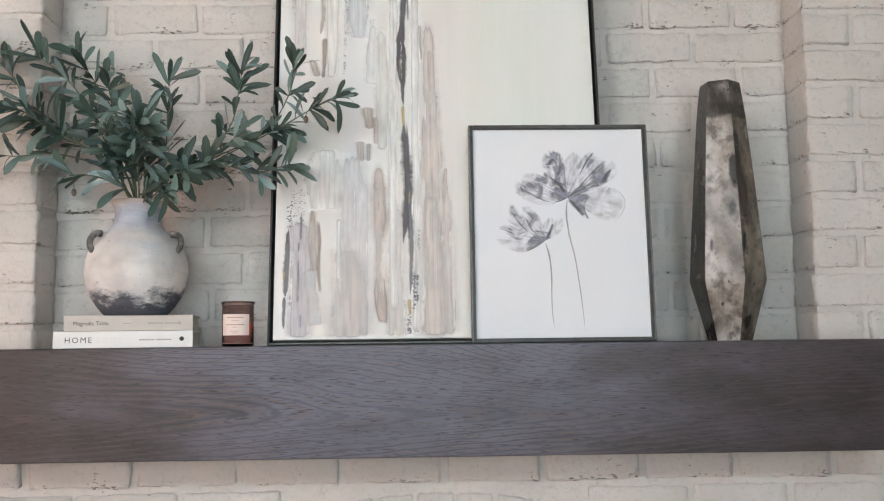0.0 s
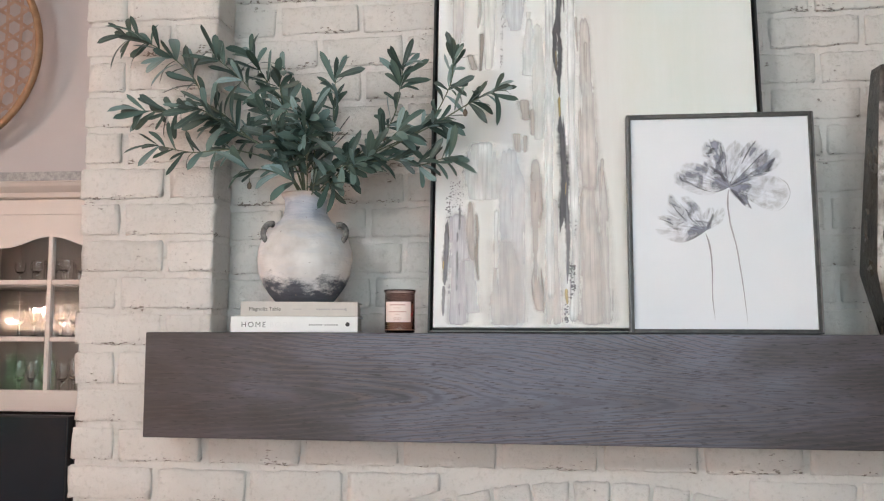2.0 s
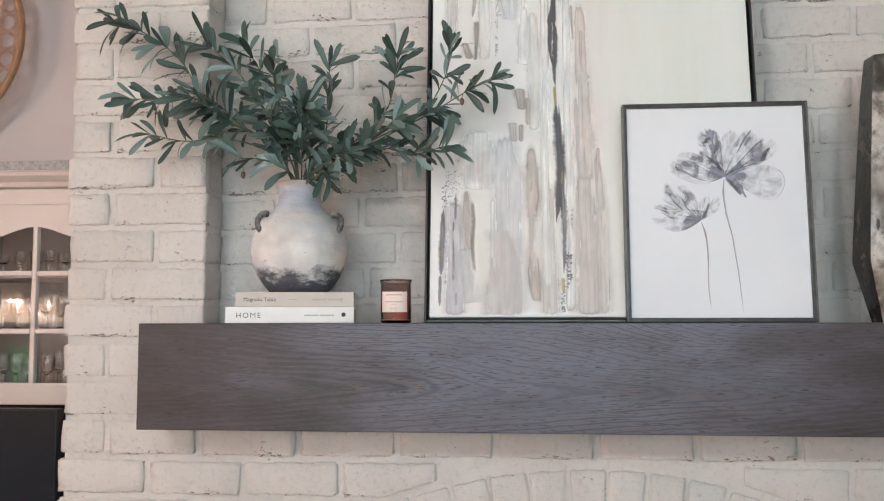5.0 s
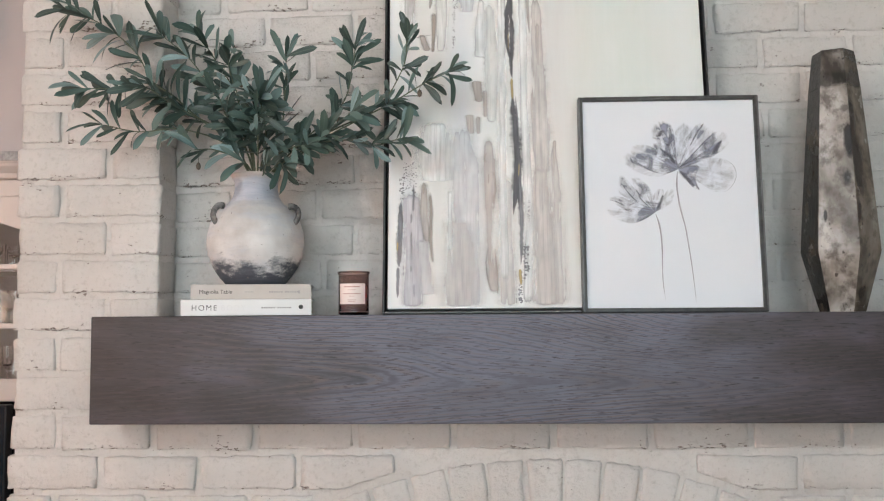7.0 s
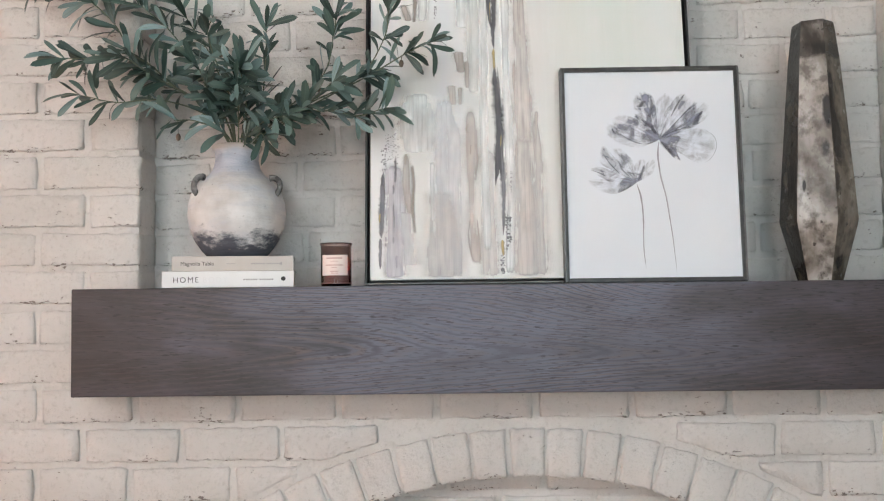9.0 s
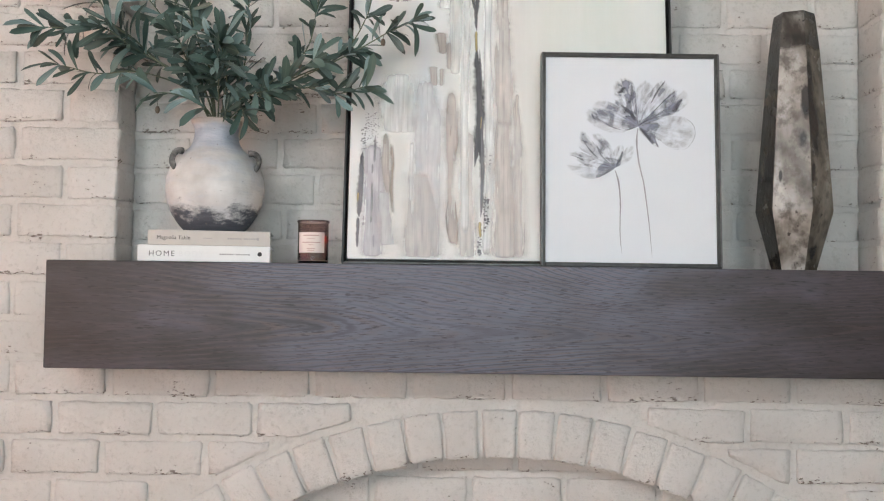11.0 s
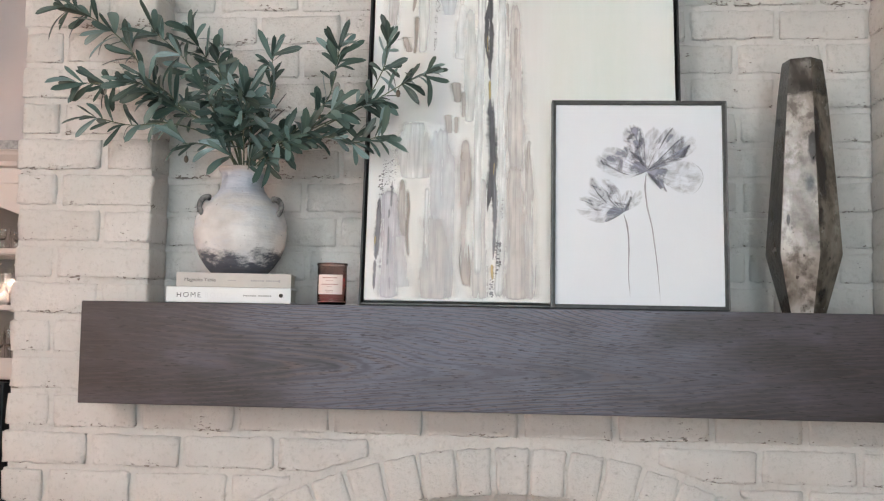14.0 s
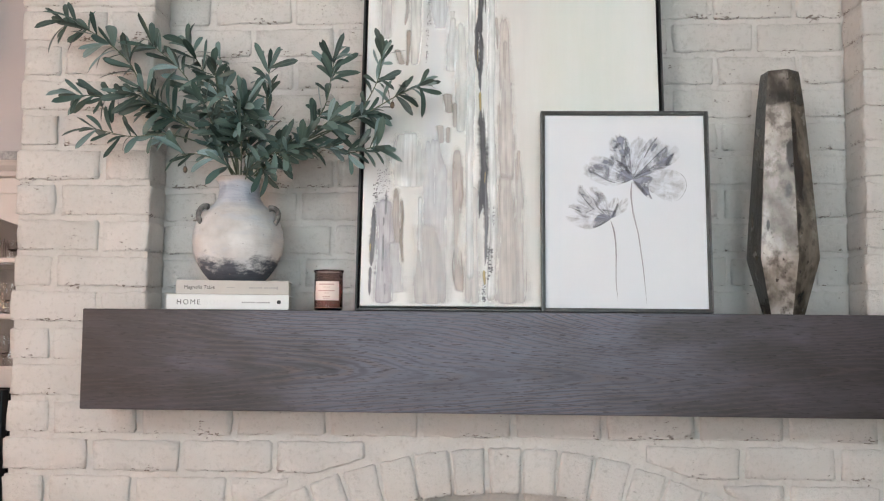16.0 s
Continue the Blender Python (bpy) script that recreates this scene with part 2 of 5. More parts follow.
def canvas_material():
    """Broad soft vertical bands of thin paint on white canvas."""
    m = material("painted_canvas", rough=0.7)
    g = Graph(m)
    c = g.t.nodes.new("ShaderNodeTexCoord")
    xyz = g.node("ShaderNodeSeparateXYZ", Vector=c.outputs["Object"])
    wob = g.math("MULTIPLY", g.math("SUBTRACT", g.noise(g.coords((6, 1, 2.2)), 1.0, 4, 0.6), 0.5), 0.055)
    u = g.math("DIVIDE", g.math("ADD", xyz.outputs["X"], wob), 0.667)
    W, P, L, B, C, G = (0.765, 0.775, 0.765), (0.715, 0.70, 0.68), (0.71, 0.715, 0.73), (0.71, 0.73, 0.755), (0.73, 0.73, 0.705), (0.71, 0.745, 0.705)
    bands = [(0.0, W), (0.04, W), (0.08, L), (0.12, C), (0.18, C), (0.24, B), (0.30, W), (0.36, C), (0.42, W),
             (0.46, P), (0.53, P), (0.57, C), (0.62, (0.715, 0.73, 0.685)), (0.68, G), (0.80, G), (0.93, (0.75, 0.775, 0.755)), (1.0, G)]
    base = g.ramp(u, bands)
    brush = g.noise(g.coords((70, 1, 5)), 1.0, 5, 0.6)
    base = g.mix(g.ramp(brush, [(0.45, 0.0), (0.78, 0.40)]), base, (0.78, 0.79, 0.77))
    base = g.mix(g.ramp(g.noise(g.coords((9, 1, 3), shift=(4, 0, 2)), 1.0, 3), [(0.5, 0.0), (0.75, 0.40)]), base, (0.80, 0.80, 0.80))
    g.feed(g.b.inputs["Base Color"], base)
    weave = g.noise(g.coords((1, 1, 1)), 900, 1)
    g.bump(g.math("ADD", g.math("MULTIPLY", brush, 1.5), weave), 0.25, 0.0008)
    return m


def paint_material(name, colour, thin=0.0, rough=0.55, soft=0.0):
    """Brushed paint; thin above 0 lets the canvas show through in dry streaks, soft above 0 is a wash of that strength that fades out at its borders."""
    m = material(name, colour, rough)
    g = Graph(m)
    brush = g.noise(g.coords((160, 1, 14)), 1.0, 4, 0.65)
    light = tuple(min(1.0, v * (1.15 if soft else 1.5) + (0.02 if soft else 0.08)) for v in colour)
    g.feed(g.b.inputs["Base Color"], g.mix(g.ramp(brush, [(0.45, 0.0), (0.75, 0.7)]), colour, light))
    uv = g.node("ShaderNodeSeparateXYZ", Vector=g.t.nodes.new("ShaderNodeUVMap").outputs[0])
    if soft:
        side = g.ramp(g.math("ABSOLUTE", g.math("SUBTRACT", uv.outputs["X"], 0.5)), [(0.06, 1.0), (0.5, 0.0)], "EASE")
        tip = g.ramp(uv.outputs["Y"], [(0.0, 0.0), (0.10, 1.0), (0.965, 1.0), (1.0, 0.0)], "EASE")
        cloud = g.ramp(g.noise(g.coords((26, 1, 7), shift=(1, 0, 5)), 1.0, 4, 0.6), [(0.30, 0.45), (0.58, 1.0)])
        dry = g.ramp(g.noise(g.coords((120, 1, 5), shift=(2, 0, 3)), 1.0, 4, 0.6), [(0.35, 0.6), (0.55, 1.0)])
        a = g.math("MULTIPLY", g.math("MULTIPLY", side, tip), g.math("MULTIPLY", cloud, dry))
        g.fade(g.math("MULTIPLY", a, soft))
    elif thin:
        patch = g.noise(g.coords((52, 1, 6), shift=(1, 0, 5)), 1.0, 5, 0.62)
        edge = g.ramp(g.math("ABSOLUTE", g.math("SUBTRACT", uv.outputs["X"], 0.5)), [(0.10, 0.0), (0.5, 0.40)])
        patch = g.math("SUBTRACT", patch, edge)
        g.fade(g.ramp(patch, [(max(0.0, thin - 0.20), 0.0), (min(1.0, thin + 0.18), 1.0)]))
    g.bump(brush, 0.2 if soft else 0.5, 0.0015)
    return m


def petal_material(name, dark):
    """Grey watercolour: a thin wash, darker along the petal's veins, heart and rim."""
    m = material(name, (0.3, 0.3, 0.35), 0.7)
    g = Graph(m)
    uv = g.t.nodes.new("ShaderNodeUVMap").outputs[0]
    veins = g.noise(g.node("ShaderNodeMapping", Vector=uv, Scale=(1.3, 6, 1)).outputs[0], 1.0, 4, 0.6, 1.3)
    blot = g.noise(g.coords((1, 1, 1)), 30, 4, 0.58, 1.2)
    xyz = g.node("ShaderNodeSeparateXYZ", Vector=uv)
    heart = g.ramp(xyz.outputs["X"], [(0.0, 1.0), (0.30, 0.8), (0.65, 0.55), (0.86, 0.55), (0.93, 0.5), (1.0, 0.0)])
    a = g.math("ADD", g.ramp(veins, [(0.42, 0.0), (0.66, 0.9)]), g.ramp(blot, [(0.42, 0.0), (0.62, 1.0)]))
    flank = g.ramp(xyz.outputs["Y"], [(0.0, 0.1), (0.14, 1.0), (0.86, 1.0), (1.0, 0.1)])
    a = g.math("MULTIPLY", a, flank)
    a = g.math("MULTIPLY", g.math("MULTIPLY", a, heart), dark, True)
    g.feed(g.b.inputs["Base Color"], g.mix(g.math("MULTIPLY", veins, blot), (0.40, 0.41, 0.49), (0.045, 0.047, 0.078)))
    g.fade(a)
    return m


def glass_material(name, colour=(1, 1, 1), rough=0.02, clear=0.0):
    m = material(name, colour, rough)
    b = m.node_tree.nodes["Principled BSDF"]
    b.inputs["Transmission Weight"].default_value = 1.0
    b.inputs["IOR"].default_value = 1.45
    return m


def emitter(name, colour, strength):
    m = material(name, colour, 0.5)
    b = m.node_tree.nodes["Principled BSDF"]
    b.inputs["Emission Color"].default_value = (*colour, 1)
    b.inputs["Emission Strength"].default_value = strength
    return m


BRICK = painted_brick()
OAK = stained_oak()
WALL = mottled("wall_paint", (0.50, 0.45, 0.45), (0.54, 0.49, 0.485), 3, 0.7, bump=0.1)
WHITE_WALL = mottled("pale_wall_paint", (0.66, 0.61, 0.57), (0.70, 0.65, 0.61), 3, 0.7, bump=0.1)
CEILING = mottled("ceiling_paint", (0.78, 0.77, 0.75), (0.82, 0.81, 0.79), 4, 0.8, bump=0.1)
FLOOR = mottled("floor_oak", (0.30, 0.21, 0.145), (0.40, 0.285, 0.20), 2.5, 0.45, bump=0.1, stretch=(1, 9, 1))
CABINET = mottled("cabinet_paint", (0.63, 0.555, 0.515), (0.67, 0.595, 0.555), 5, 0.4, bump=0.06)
# darker copy of the cabinet paint: shade of recessed faces put into colour
CABINET_SHADED = mottled("shaded_cabinet_paint", (0.30, 0.28, 0.26), (0.36, 0.33, 0.31), 5, 0.6, bump=0.06)
GREY_TRIM = mottled("dusty_grey_trim", (0.30, 0.29, 0.29), (0.48, 0.46, 0.45), 120, 0.8, bump=0.5)
SCREEN_GLOSS = 0.22
BLACK_PLASTIC = mottled("black_plastic", (0.010, 0.011, 0.013), (0.018, 0.019, 0.022), 30, 0.35, bump=0.05)
SCREEN = mottled("dark_screen", (0.004, 0.010, 0.016), (0.006, 0.014, 0.022), 3, 0.10, bump=0.0)
for m in (SCREEN, BLACK_PLASTIC):
    m.node_tree.nodes["Principled BSDF"].inputs["Specular IOR Level"].default_value = SCREEN_GLOSS
HINGE = mottled("aged_steel", (0.16, 0.14, 0.13), (0.30, 0.27, 0.25), 90, 0.4, 0.8)
FRAME_BLACK = mottled("black_frame", (0.008, 0.008, 0.009), (0.016, 0.016, 0.017), 40, 0.45, bump=0.05)
FRAME_EDGE = mottled("pewter_edge", (0.10, 0.098, 0.098), (0.16, 0.155, 0.15), 60, 0.35, 0.3)
FRAME_GREY = mottled("dark_pewter_frame", (0.024, 0.022, 0.021), (0.050, 0.046, 0.042), 70, 0.35, 0.3, stretch=(1, 1, 1))
PAPER = mottled("print_canvas", (0.73, 0.755, 0.80), (0.755, 0.78, 0.82), 6, 0.75, bump=0.1)
CANVAS = canvas_material()
CANVAS_BACK = mottled("raw_canvas", (0.5, 0.45, 0.38), (0.55, 0.5, 0.42), 20, 0.8)
POT = pot_material()
# one glaze in three tones: the facets' light and shade put into colour
VASE_LIT = vase_material("lit_facet_glaze", [(0.36, (0.070, 0.058, 0.048)), (0.45, (0.18, 0.158, 0.138)), (0.56, (0.33, 0.30, 0.275)), (0.70, (0.50, 0.47, 0.445))], (2.1, 0.4, 0.3),
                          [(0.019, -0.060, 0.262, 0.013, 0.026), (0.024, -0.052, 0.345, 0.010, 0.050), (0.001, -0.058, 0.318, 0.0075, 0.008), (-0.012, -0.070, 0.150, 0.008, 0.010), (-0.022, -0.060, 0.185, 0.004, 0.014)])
VASE_SHADED = vase_material("shaded_facet_glaze", [(0.36, (0.012, 0.010, 0.008)), (0.50, (0.034, 0.029, 0.023)), (0.62, (0.075, 0.065, 0.052)), (0.74, (0.13, 0.115, 0.095))], (0.6, 1.4, 0.1),
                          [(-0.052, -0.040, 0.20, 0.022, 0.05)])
VASE_HALF_LIT = vase_material("half_lit_olive_glaze", [(0.34, (0.045, 0.036, 0.027)), (0.46, (0.105, 0.088, 0.069)), (0.60, (0.175, 0.150, 0.122)), (0.74, (0.25, 0.22, 0.185))], (3.3, 0.2, 0.6),
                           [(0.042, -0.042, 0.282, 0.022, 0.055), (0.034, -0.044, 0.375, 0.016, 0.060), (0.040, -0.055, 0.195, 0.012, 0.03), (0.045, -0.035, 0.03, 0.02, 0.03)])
HANDLE = mottled("dark_mottled_clay", (0.27, 0.26, 0.25), (0.004, 0.004, 0.006), 70, 0.6, bump=0.5)
LEAF = leaf_material()
STEM = mottled("olive_stem", (0.085, 0.115, 0.070), (0.14, 0.15, 0.10), 60, 0.6, bump=0.3)
OLIVE = mottled("olive_fruit", (0.10, 0.065, 0.055), (0.16, 0.12, 0.085), 60, 0.35)
COVER_GREY = mottled("greige_book_cloth", (0.56, 0.52, 0.485), (0.60, 0.56, 0.52), 30, 0.6, bump=0.1)
COVER_WHITE = mottled("white_book_cover", (0.80, 0.79, 0.78), (0.84, 0.83, 0.82), 20, 0.4, bump=0.04)
PAGES = mottled("book_pages", (0.70, 0.66, 0.58), (0.55, 0.51, 0.44), 4, 0.8, stretch=(1, 1, 160))
INK = mottled("dark_ink", (0.03, 0.027, 0.026), (0.045, 0.04, 0.038), 60, 0.6, bump=0.0)
INK_FAINT = mottled("faint_ink", (0.785, 0.775, 0.768), (0.80, 0.79, 0.782), 60, 0.45, bump=0.0)
INK_MID = mottled("grey_ink", (0.38, 0.36, 0.35), (0.44, 0.42, 0.41), 60, 0.6, bump=0.0)
AMBER = glass_material("amber_glass", (0.55, 0.42, 0.40), 0.03)
FLAME = emitter("candle_flame", (1.0, 0.55, 0.28), 75)
WAX = material("candle_wax", (0.44, 0.30, 0.27), 0.5)
WAX.node_tree.nodes["Principled BSDF"].inputs["Subsurface Weight"].default_value = 0.9
LABEL = mottled("cream_label", (0.80, 0.68, 0.63), (0.83, 0.71, 0.66), 40, 0.6, bump=0.05)
LABEL_INK = mottled("label_ink", (0.50, 0.30, 0.26), (0.56, 0.36, 0.32), 80, 0.6, bump=0.0)
WICK = mottled("charred_wick", (0.02, 0.018, 0.016), (0.05, 0.04, 0.03), 200, 0.9)
RATTAN = mottled("rattan", (0.47, 0.31, 0.235), (0.58, 0.40, 0.31), 50, 0.55, bump=0.4)
RATTAN_RIM = mottled("rattan_rim", (0.27, 0.145, 0.075), (0.36, 0.205, 0.11), 40, 0.45, bump=0.3)
CLEAR = glass_material("clear_glass")
CRYSTAL = glass_material("crystal", (0.98, 0.96, 0.94))
BULB = emitter("warm_bulb", (1.0, 0.72, 0.50), 34)
ADDED_GLOW = emitter("added_lamp_glow", (1.0, 0.74, 0.54), 9)
TRIM_WHITE = mottled("white_trim", (0.74, 0.73, 0.71), (0.78, 0.77, 0.75), 10, 0.45, bump=0.05)
HEDGE = mottled("garden_green", (0.020, 0.050, 0.014), (0.50, 0.66, 0.30), 3.4, 0.8, bump=0.0)
GLOWING_GARDEN = mottled("garden_glow", (0.03, 0.07, 0.02), (0.3, 0.45, 0.15), 4, 0.8, bump=0.0)
garden = Graph(GLOWING_GARDEN)
# sunlight on the leaves is given as the slab's own emission
garden_leaf = garden.ramp(garden.noise(garden.coords(), 6.5, 6, 0.75), [(0.42, (0.01, 0.025, 0.015)), (0.50, (0.07, 0.14, 0.06)), (0.57, (0.30, 0.42, 0.26)), (0.64, (1.0, 1.05, 0.98))])
garden.feed(garden.b.inputs["Emission Color"], garden_leaf)
garden.b.inputs["Emission Strength"].default_value = 4.2
LAWN = mottled("lawn", (0.05, 0.12, 0.03), (0.09, 0.17, 0.05), 3, 0.9, bump=0.0)


# ---- mesh helpers ----
def mesh_of(bm, name, mat, smooth=False):
    me = bpy.data.meshes.new(name)
    bm.to_mesh(me)
    bm.free()
    me.materials.append(mat)
    if smooth:
        me.shade_smooth()
    return me


def raw_mesh(name, verts, faces, mat, smooth=False, across=None, along=None):
    me = bpy.data.meshes.new(name)
    me.from_pydata(verts, [], faces)
    if across:
        layer = me.uv_layers.new(name="UVMap")
        for loop in me.loops:
            layer.data[loop.index].uv = (across[loop.vertex_index], along[loop.vertex_index] if along else 0.5)
    me.materials.append(mat)
    if smooth:
        me.shade_smooth()
    me.update()
    return me


def part(name, data, material_=None, parent=None, label="", at=None, smooth=False):
    """One mesh object under a thing or a part, in its parent's own coordinates."""
    me = data if isinstance(data, bpy.types.Mesh) else mesh_of(data, name, material_, smooth)
    ob = new(name, me)
    ob.parent = parent
    if at is not None:
        ob.matrix_basis = at
    return tagged(ob, label)


def thing(name, label, category, at=None, group="", kind="", data=None, mat=None, smooth=False):
    if data is not None and not isinstance(data, bpy.types.Mesh):
        data = mesh_of(data, name, mat, smooth)
    ob = new(name, data)
    if at is not None:
        ob.matrix_basis = at
    return tagged(ob, label, category, group, kind)


def box(x0, x1, y0, y1, z0, z1, bevel=0.0, segments=2, bm=None):
    own = bmesh.new()
    bmesh.ops.create_cube(own, size=1.0, matrix=Matrix.LocRotScale(((x0 + x1) / 2, (y0 + y1) / 2, (z0 + z1) / 2), None, (x1 - x0, y1 - y0, z1 - z0)))
    if bevel:
        bmesh.ops.bevel(own, geom=own.edges[:], offset=bevel, segments=segments, affect="EDGES", profile=0.5)
    if bm is None:
        return own
    tmp = bpy.data.meshes.new("tmp")
    own.to_mesh(tmp)
    own.free()
    bm.from_mesh(tmp)
    bpy.data.meshes.remove(tmp)
    return bm


def lathe(profile, sides=48, wobble=0.0, turn=0.0, close_bottom=True, seed=0):
    """A turned form from (radius, z) rows."""
    bm = bmesh.new()
    rings = []
    for r, z in profile:
        ring = []
        for i in range(sides):
            a = turn + 2 * math.pi * i / sides
            k = 1 + wobble * noise.noise(Vector((math.cos(a) * 1.7 + seed, math.sin(a) * 1.7, z * 14)))
            ring.append(bm.verts.new((r * k * math.cos(a), r * k * math.sin(a), z)))
        rings.append(ring)
    for lo, hi in zip(rings, rings[1:]):
        for i in range(sides):
            j = (i + 1) % sides
            bm.faces.new((lo[i], lo[j], hi[j], hi[i]))
    if close_bottom:
        bm.faces.new(rings[0][::-1])
    return bm


def tube(points, radii, sides=8, bm=None, caps=True):
    """A round tube along points with a radius at each."""
    bm = bm or bmesh.new()
    pts = [Vector(p) for p in points]
    rings, side = [], None
    for i, p in enumerate(pts):
        d = (pts[min(i + 1, len(pts) - 1)] - pts[max(i - 1, 0)]).normalized()
        side = d.orthogonal().normalized() if side is None else (side - d * side.dot(d)).normalized()
        up = d.cross(side)
        r = radii[i] if hasattr(radii, "__len__") else radii
        rings.append([bm.verts.new(p + r * (math.cos(a) * side + math.sin(a) * up)) for a in [2 * math.pi * k / sides for k in range(sides)]])
    for lo, hi in zip(rings, rings[1:]):
        for i in range(sides):
            j = (i + 1) % sides
            bm.faces.new((lo[i], lo[j], hi[j], hi[i]))
    if caps:
        bm.faces.new(rings[0][::-1])
        bm.faces.new(rings[-1])
    return bm


def smooth_line(points, steps=6):
    """A smooth line through the given points."""
    p = [Vector(q) for q in points]
    p = [2 * p[0] - p[1], *p, 2 * p[-1] - p[-2]]
    out = []
    for a, b, c, d in zip(p, p[1:], p[2:], p[3:]):
        for i in range(steps):
            t = i / steps
            out.append(0.5 * (2 * b + (c - a) * t + (2 * a - 5 * b + 4 * c - d) * t * t + (3 * b - a - 3 * c + d) * t**3))
    return out + [p[-2]]


def lettering(name, text, size, mat, parent, at, label="", spacing=1.0, weight=0.0):
    curve = bpy.data.curves.new(name, "FONT")
    curve.body, curve.size, curve.space_character, curve.extrude, curve.offset = text, size, spacing, 0.0001, weight
    tmp = bpy.data.objects.new(name, curve)
    scene.collection.objects.link(tmp)
    bpy.context.view_layer.update()
    me = bpy.data.meshes.new_from_object(tmp.evaluated_get(bpy.context.evaluated_depsgraph_get()))
    bpy.data.objects.remove(tmp)
    me.materials.clear()
    me.materials.append(mat)
    return part(name, me, None, parent, label, at)


# ---- the chimney breast: mortar behind, bricks in front ----
COURSE, MODULE, BRICK_H, JOINT = 0.0804, 0.2032, 0.0665, 0.0135
Z0 = 1.2500
PIER_L, PIER_R = (-0.296, 0.004), (1.580, 1.880)
# each wall was laid to its own gauge: the joint under course 4, the course height, the rise to the right
GAUGE_L, GAUGE_R, GAUGE_RECESS = (1.5650, 0.0795, 0.0), (1.5830, 0.0781, 0.0), (1.5685, 0.0778, 0.010)
RECESS_Y, MORTAR = 0.10, 0.0135
ARCH = (0.797, 0.120, 1.111, 1.011)
MANTEL = (-0.0825, 1.662, -0.122, 1.3145, 1.5215)


def wall_boxes(name, label, boxes):
    bm = bmesh.new()
    for b in boxes:
        box(*b, bm=bm)
    return thing(name, label, "wall", kind="structure", data=bm, mat=BRICK)


def arch_body(x0, x1, y0, y1, z0, z1, radius, bm):
    """A slab with a round-headed gap cut out of its lower edge."""
    cx, cz = ARCH[0], ARCH[1]
    xs = [x0, *np.linspace(cx - radius * 0.65, cx + radius * 0.65, 41).tolist(), x1]
    low = []
    for x in xs:
        d = radius * radius - (x - cx) ** 2
        low.append(max(z0, cz + math.sqrt(d)) if d > 0 and abs(x - cx) <= radius * 0.65 + 1e-6 else z0)
    low[0] = low[-1] = z0
    front = [(bm.verts.new((x, y0, z)), bm.verts.new((x, y0, z1))) for x, z in zip(xs, low)]
    back = [(bm.verts.new((x, y1, z)), bm.verts.new((x, y1, z1))) for x, z in zip(xs, low)]
    for (a, b), (c, d), (e, f), (g, h) in zip(front, front[1:], back, back[1:]):
        bm.faces.new((a, c, d, b))
        bm.faces.new((g, e, f, h))
        bm.faces.new((a, e, g, c))
    return bm


chimney = wall_boxes("wall_chimney", "white-painted brick chimney breast with raked mortar joints", [
    (PIER_L[0] + 0.004, PIER_L[1] - 0.004, MORTAR, 0.70, 0.0, CEIL),
    (PIER_R[0] + 0.004, PIER_R[1] - 0.004, MORTAR, 0.70, 0.0, CEIL)])
recess = wall_boxes("wall_recess", "white-painted brick recess above the mantel", [(PIER_L[1] - 0.002, PIER_R[0] + 0.002, RECESS_Y + MORTAR, 0.70, 1.50, CEIL)])
bm = arch_body(PIER_L[1] - 0.012, PIER_R[0] + 0.012, MORTAR + 0.0008, 0.14, 0.0, 1.518, ARCH[3], bmesh.new())
lower = thing("wall_firebox_front", "white-painted brick wall with a segmental arch under the mantel", "wall", kind="structure", data=bm, mat=BRICK)
INFILL_Y = 0.075
infill = wall_boxes("wall_arch_infill", "painted brick infill set back under the arch", [(0.0, 1.58, INFILL_Y + MORTAR, 0.139, 0.0, 1.16)])



def mortar_sheet(parent, x0, x1, z0, z1, y, keep=None):
    """The uneven struck mortar between the bricks."""
    step = 0.011
    nx, nz = int((x1 - x0) / step) + 1, int((z1 - z0) / step) + 1
    verts, faces = [], []
    for k in range(nz + 1):
        for i in range(nx + 1):
            x, z = x0 + (x1 - x0) * i / nx, z0 + (z1 - z0) * k / nz
            q = Vector((x, y * 7, z))
            verts.append((x, y + 0.0060 - 0.0030 * noise.noise(q * 16) - 0.0016 * noise.noise(q * 55), z))
    for k in range(nz):
        for i in range(nx):
            a = k * (nx + 1) + i
            if keep is None or keep(*(verts[a][0::2])):
                faces.append((a, a + 1, a + nx + 2, a + nx + 1))
    part("mortar", raw_mesh("mortar", verts, faces, BRICK, True), None, parent)


mortar_sheet(chimney, PIER_L[0] + 0.003, PIER_L[1] - 0.003, 1.50, 2.55, 0)
mortar_sheet(chimney, PIER_R[0] + 0.003, PIER_R[1] - 0.003, 1.50, 2.55, 0)
mortar_sheet(recess, PIER_L[1] - 0.003, PIER_R[0] + 0.003, 1.50, 2.55, RECESS_Y)
mortar_sheet(lower, PIER_L[0] + 0.003, PIER_R[1] - 0.003, 0.70, 1.4995, 0, lambda x, z: (x - ARCH[0]) ** 2 + (z - ARCH[1]) ** 2 > (ARCH[3] + 0.006) ** 2)
mortar_sheet(infill, 0.0, 1.58, 0.70, 1.15, INFILL_Y)

brick_rng = random.Random(7)
brick_cache = {}


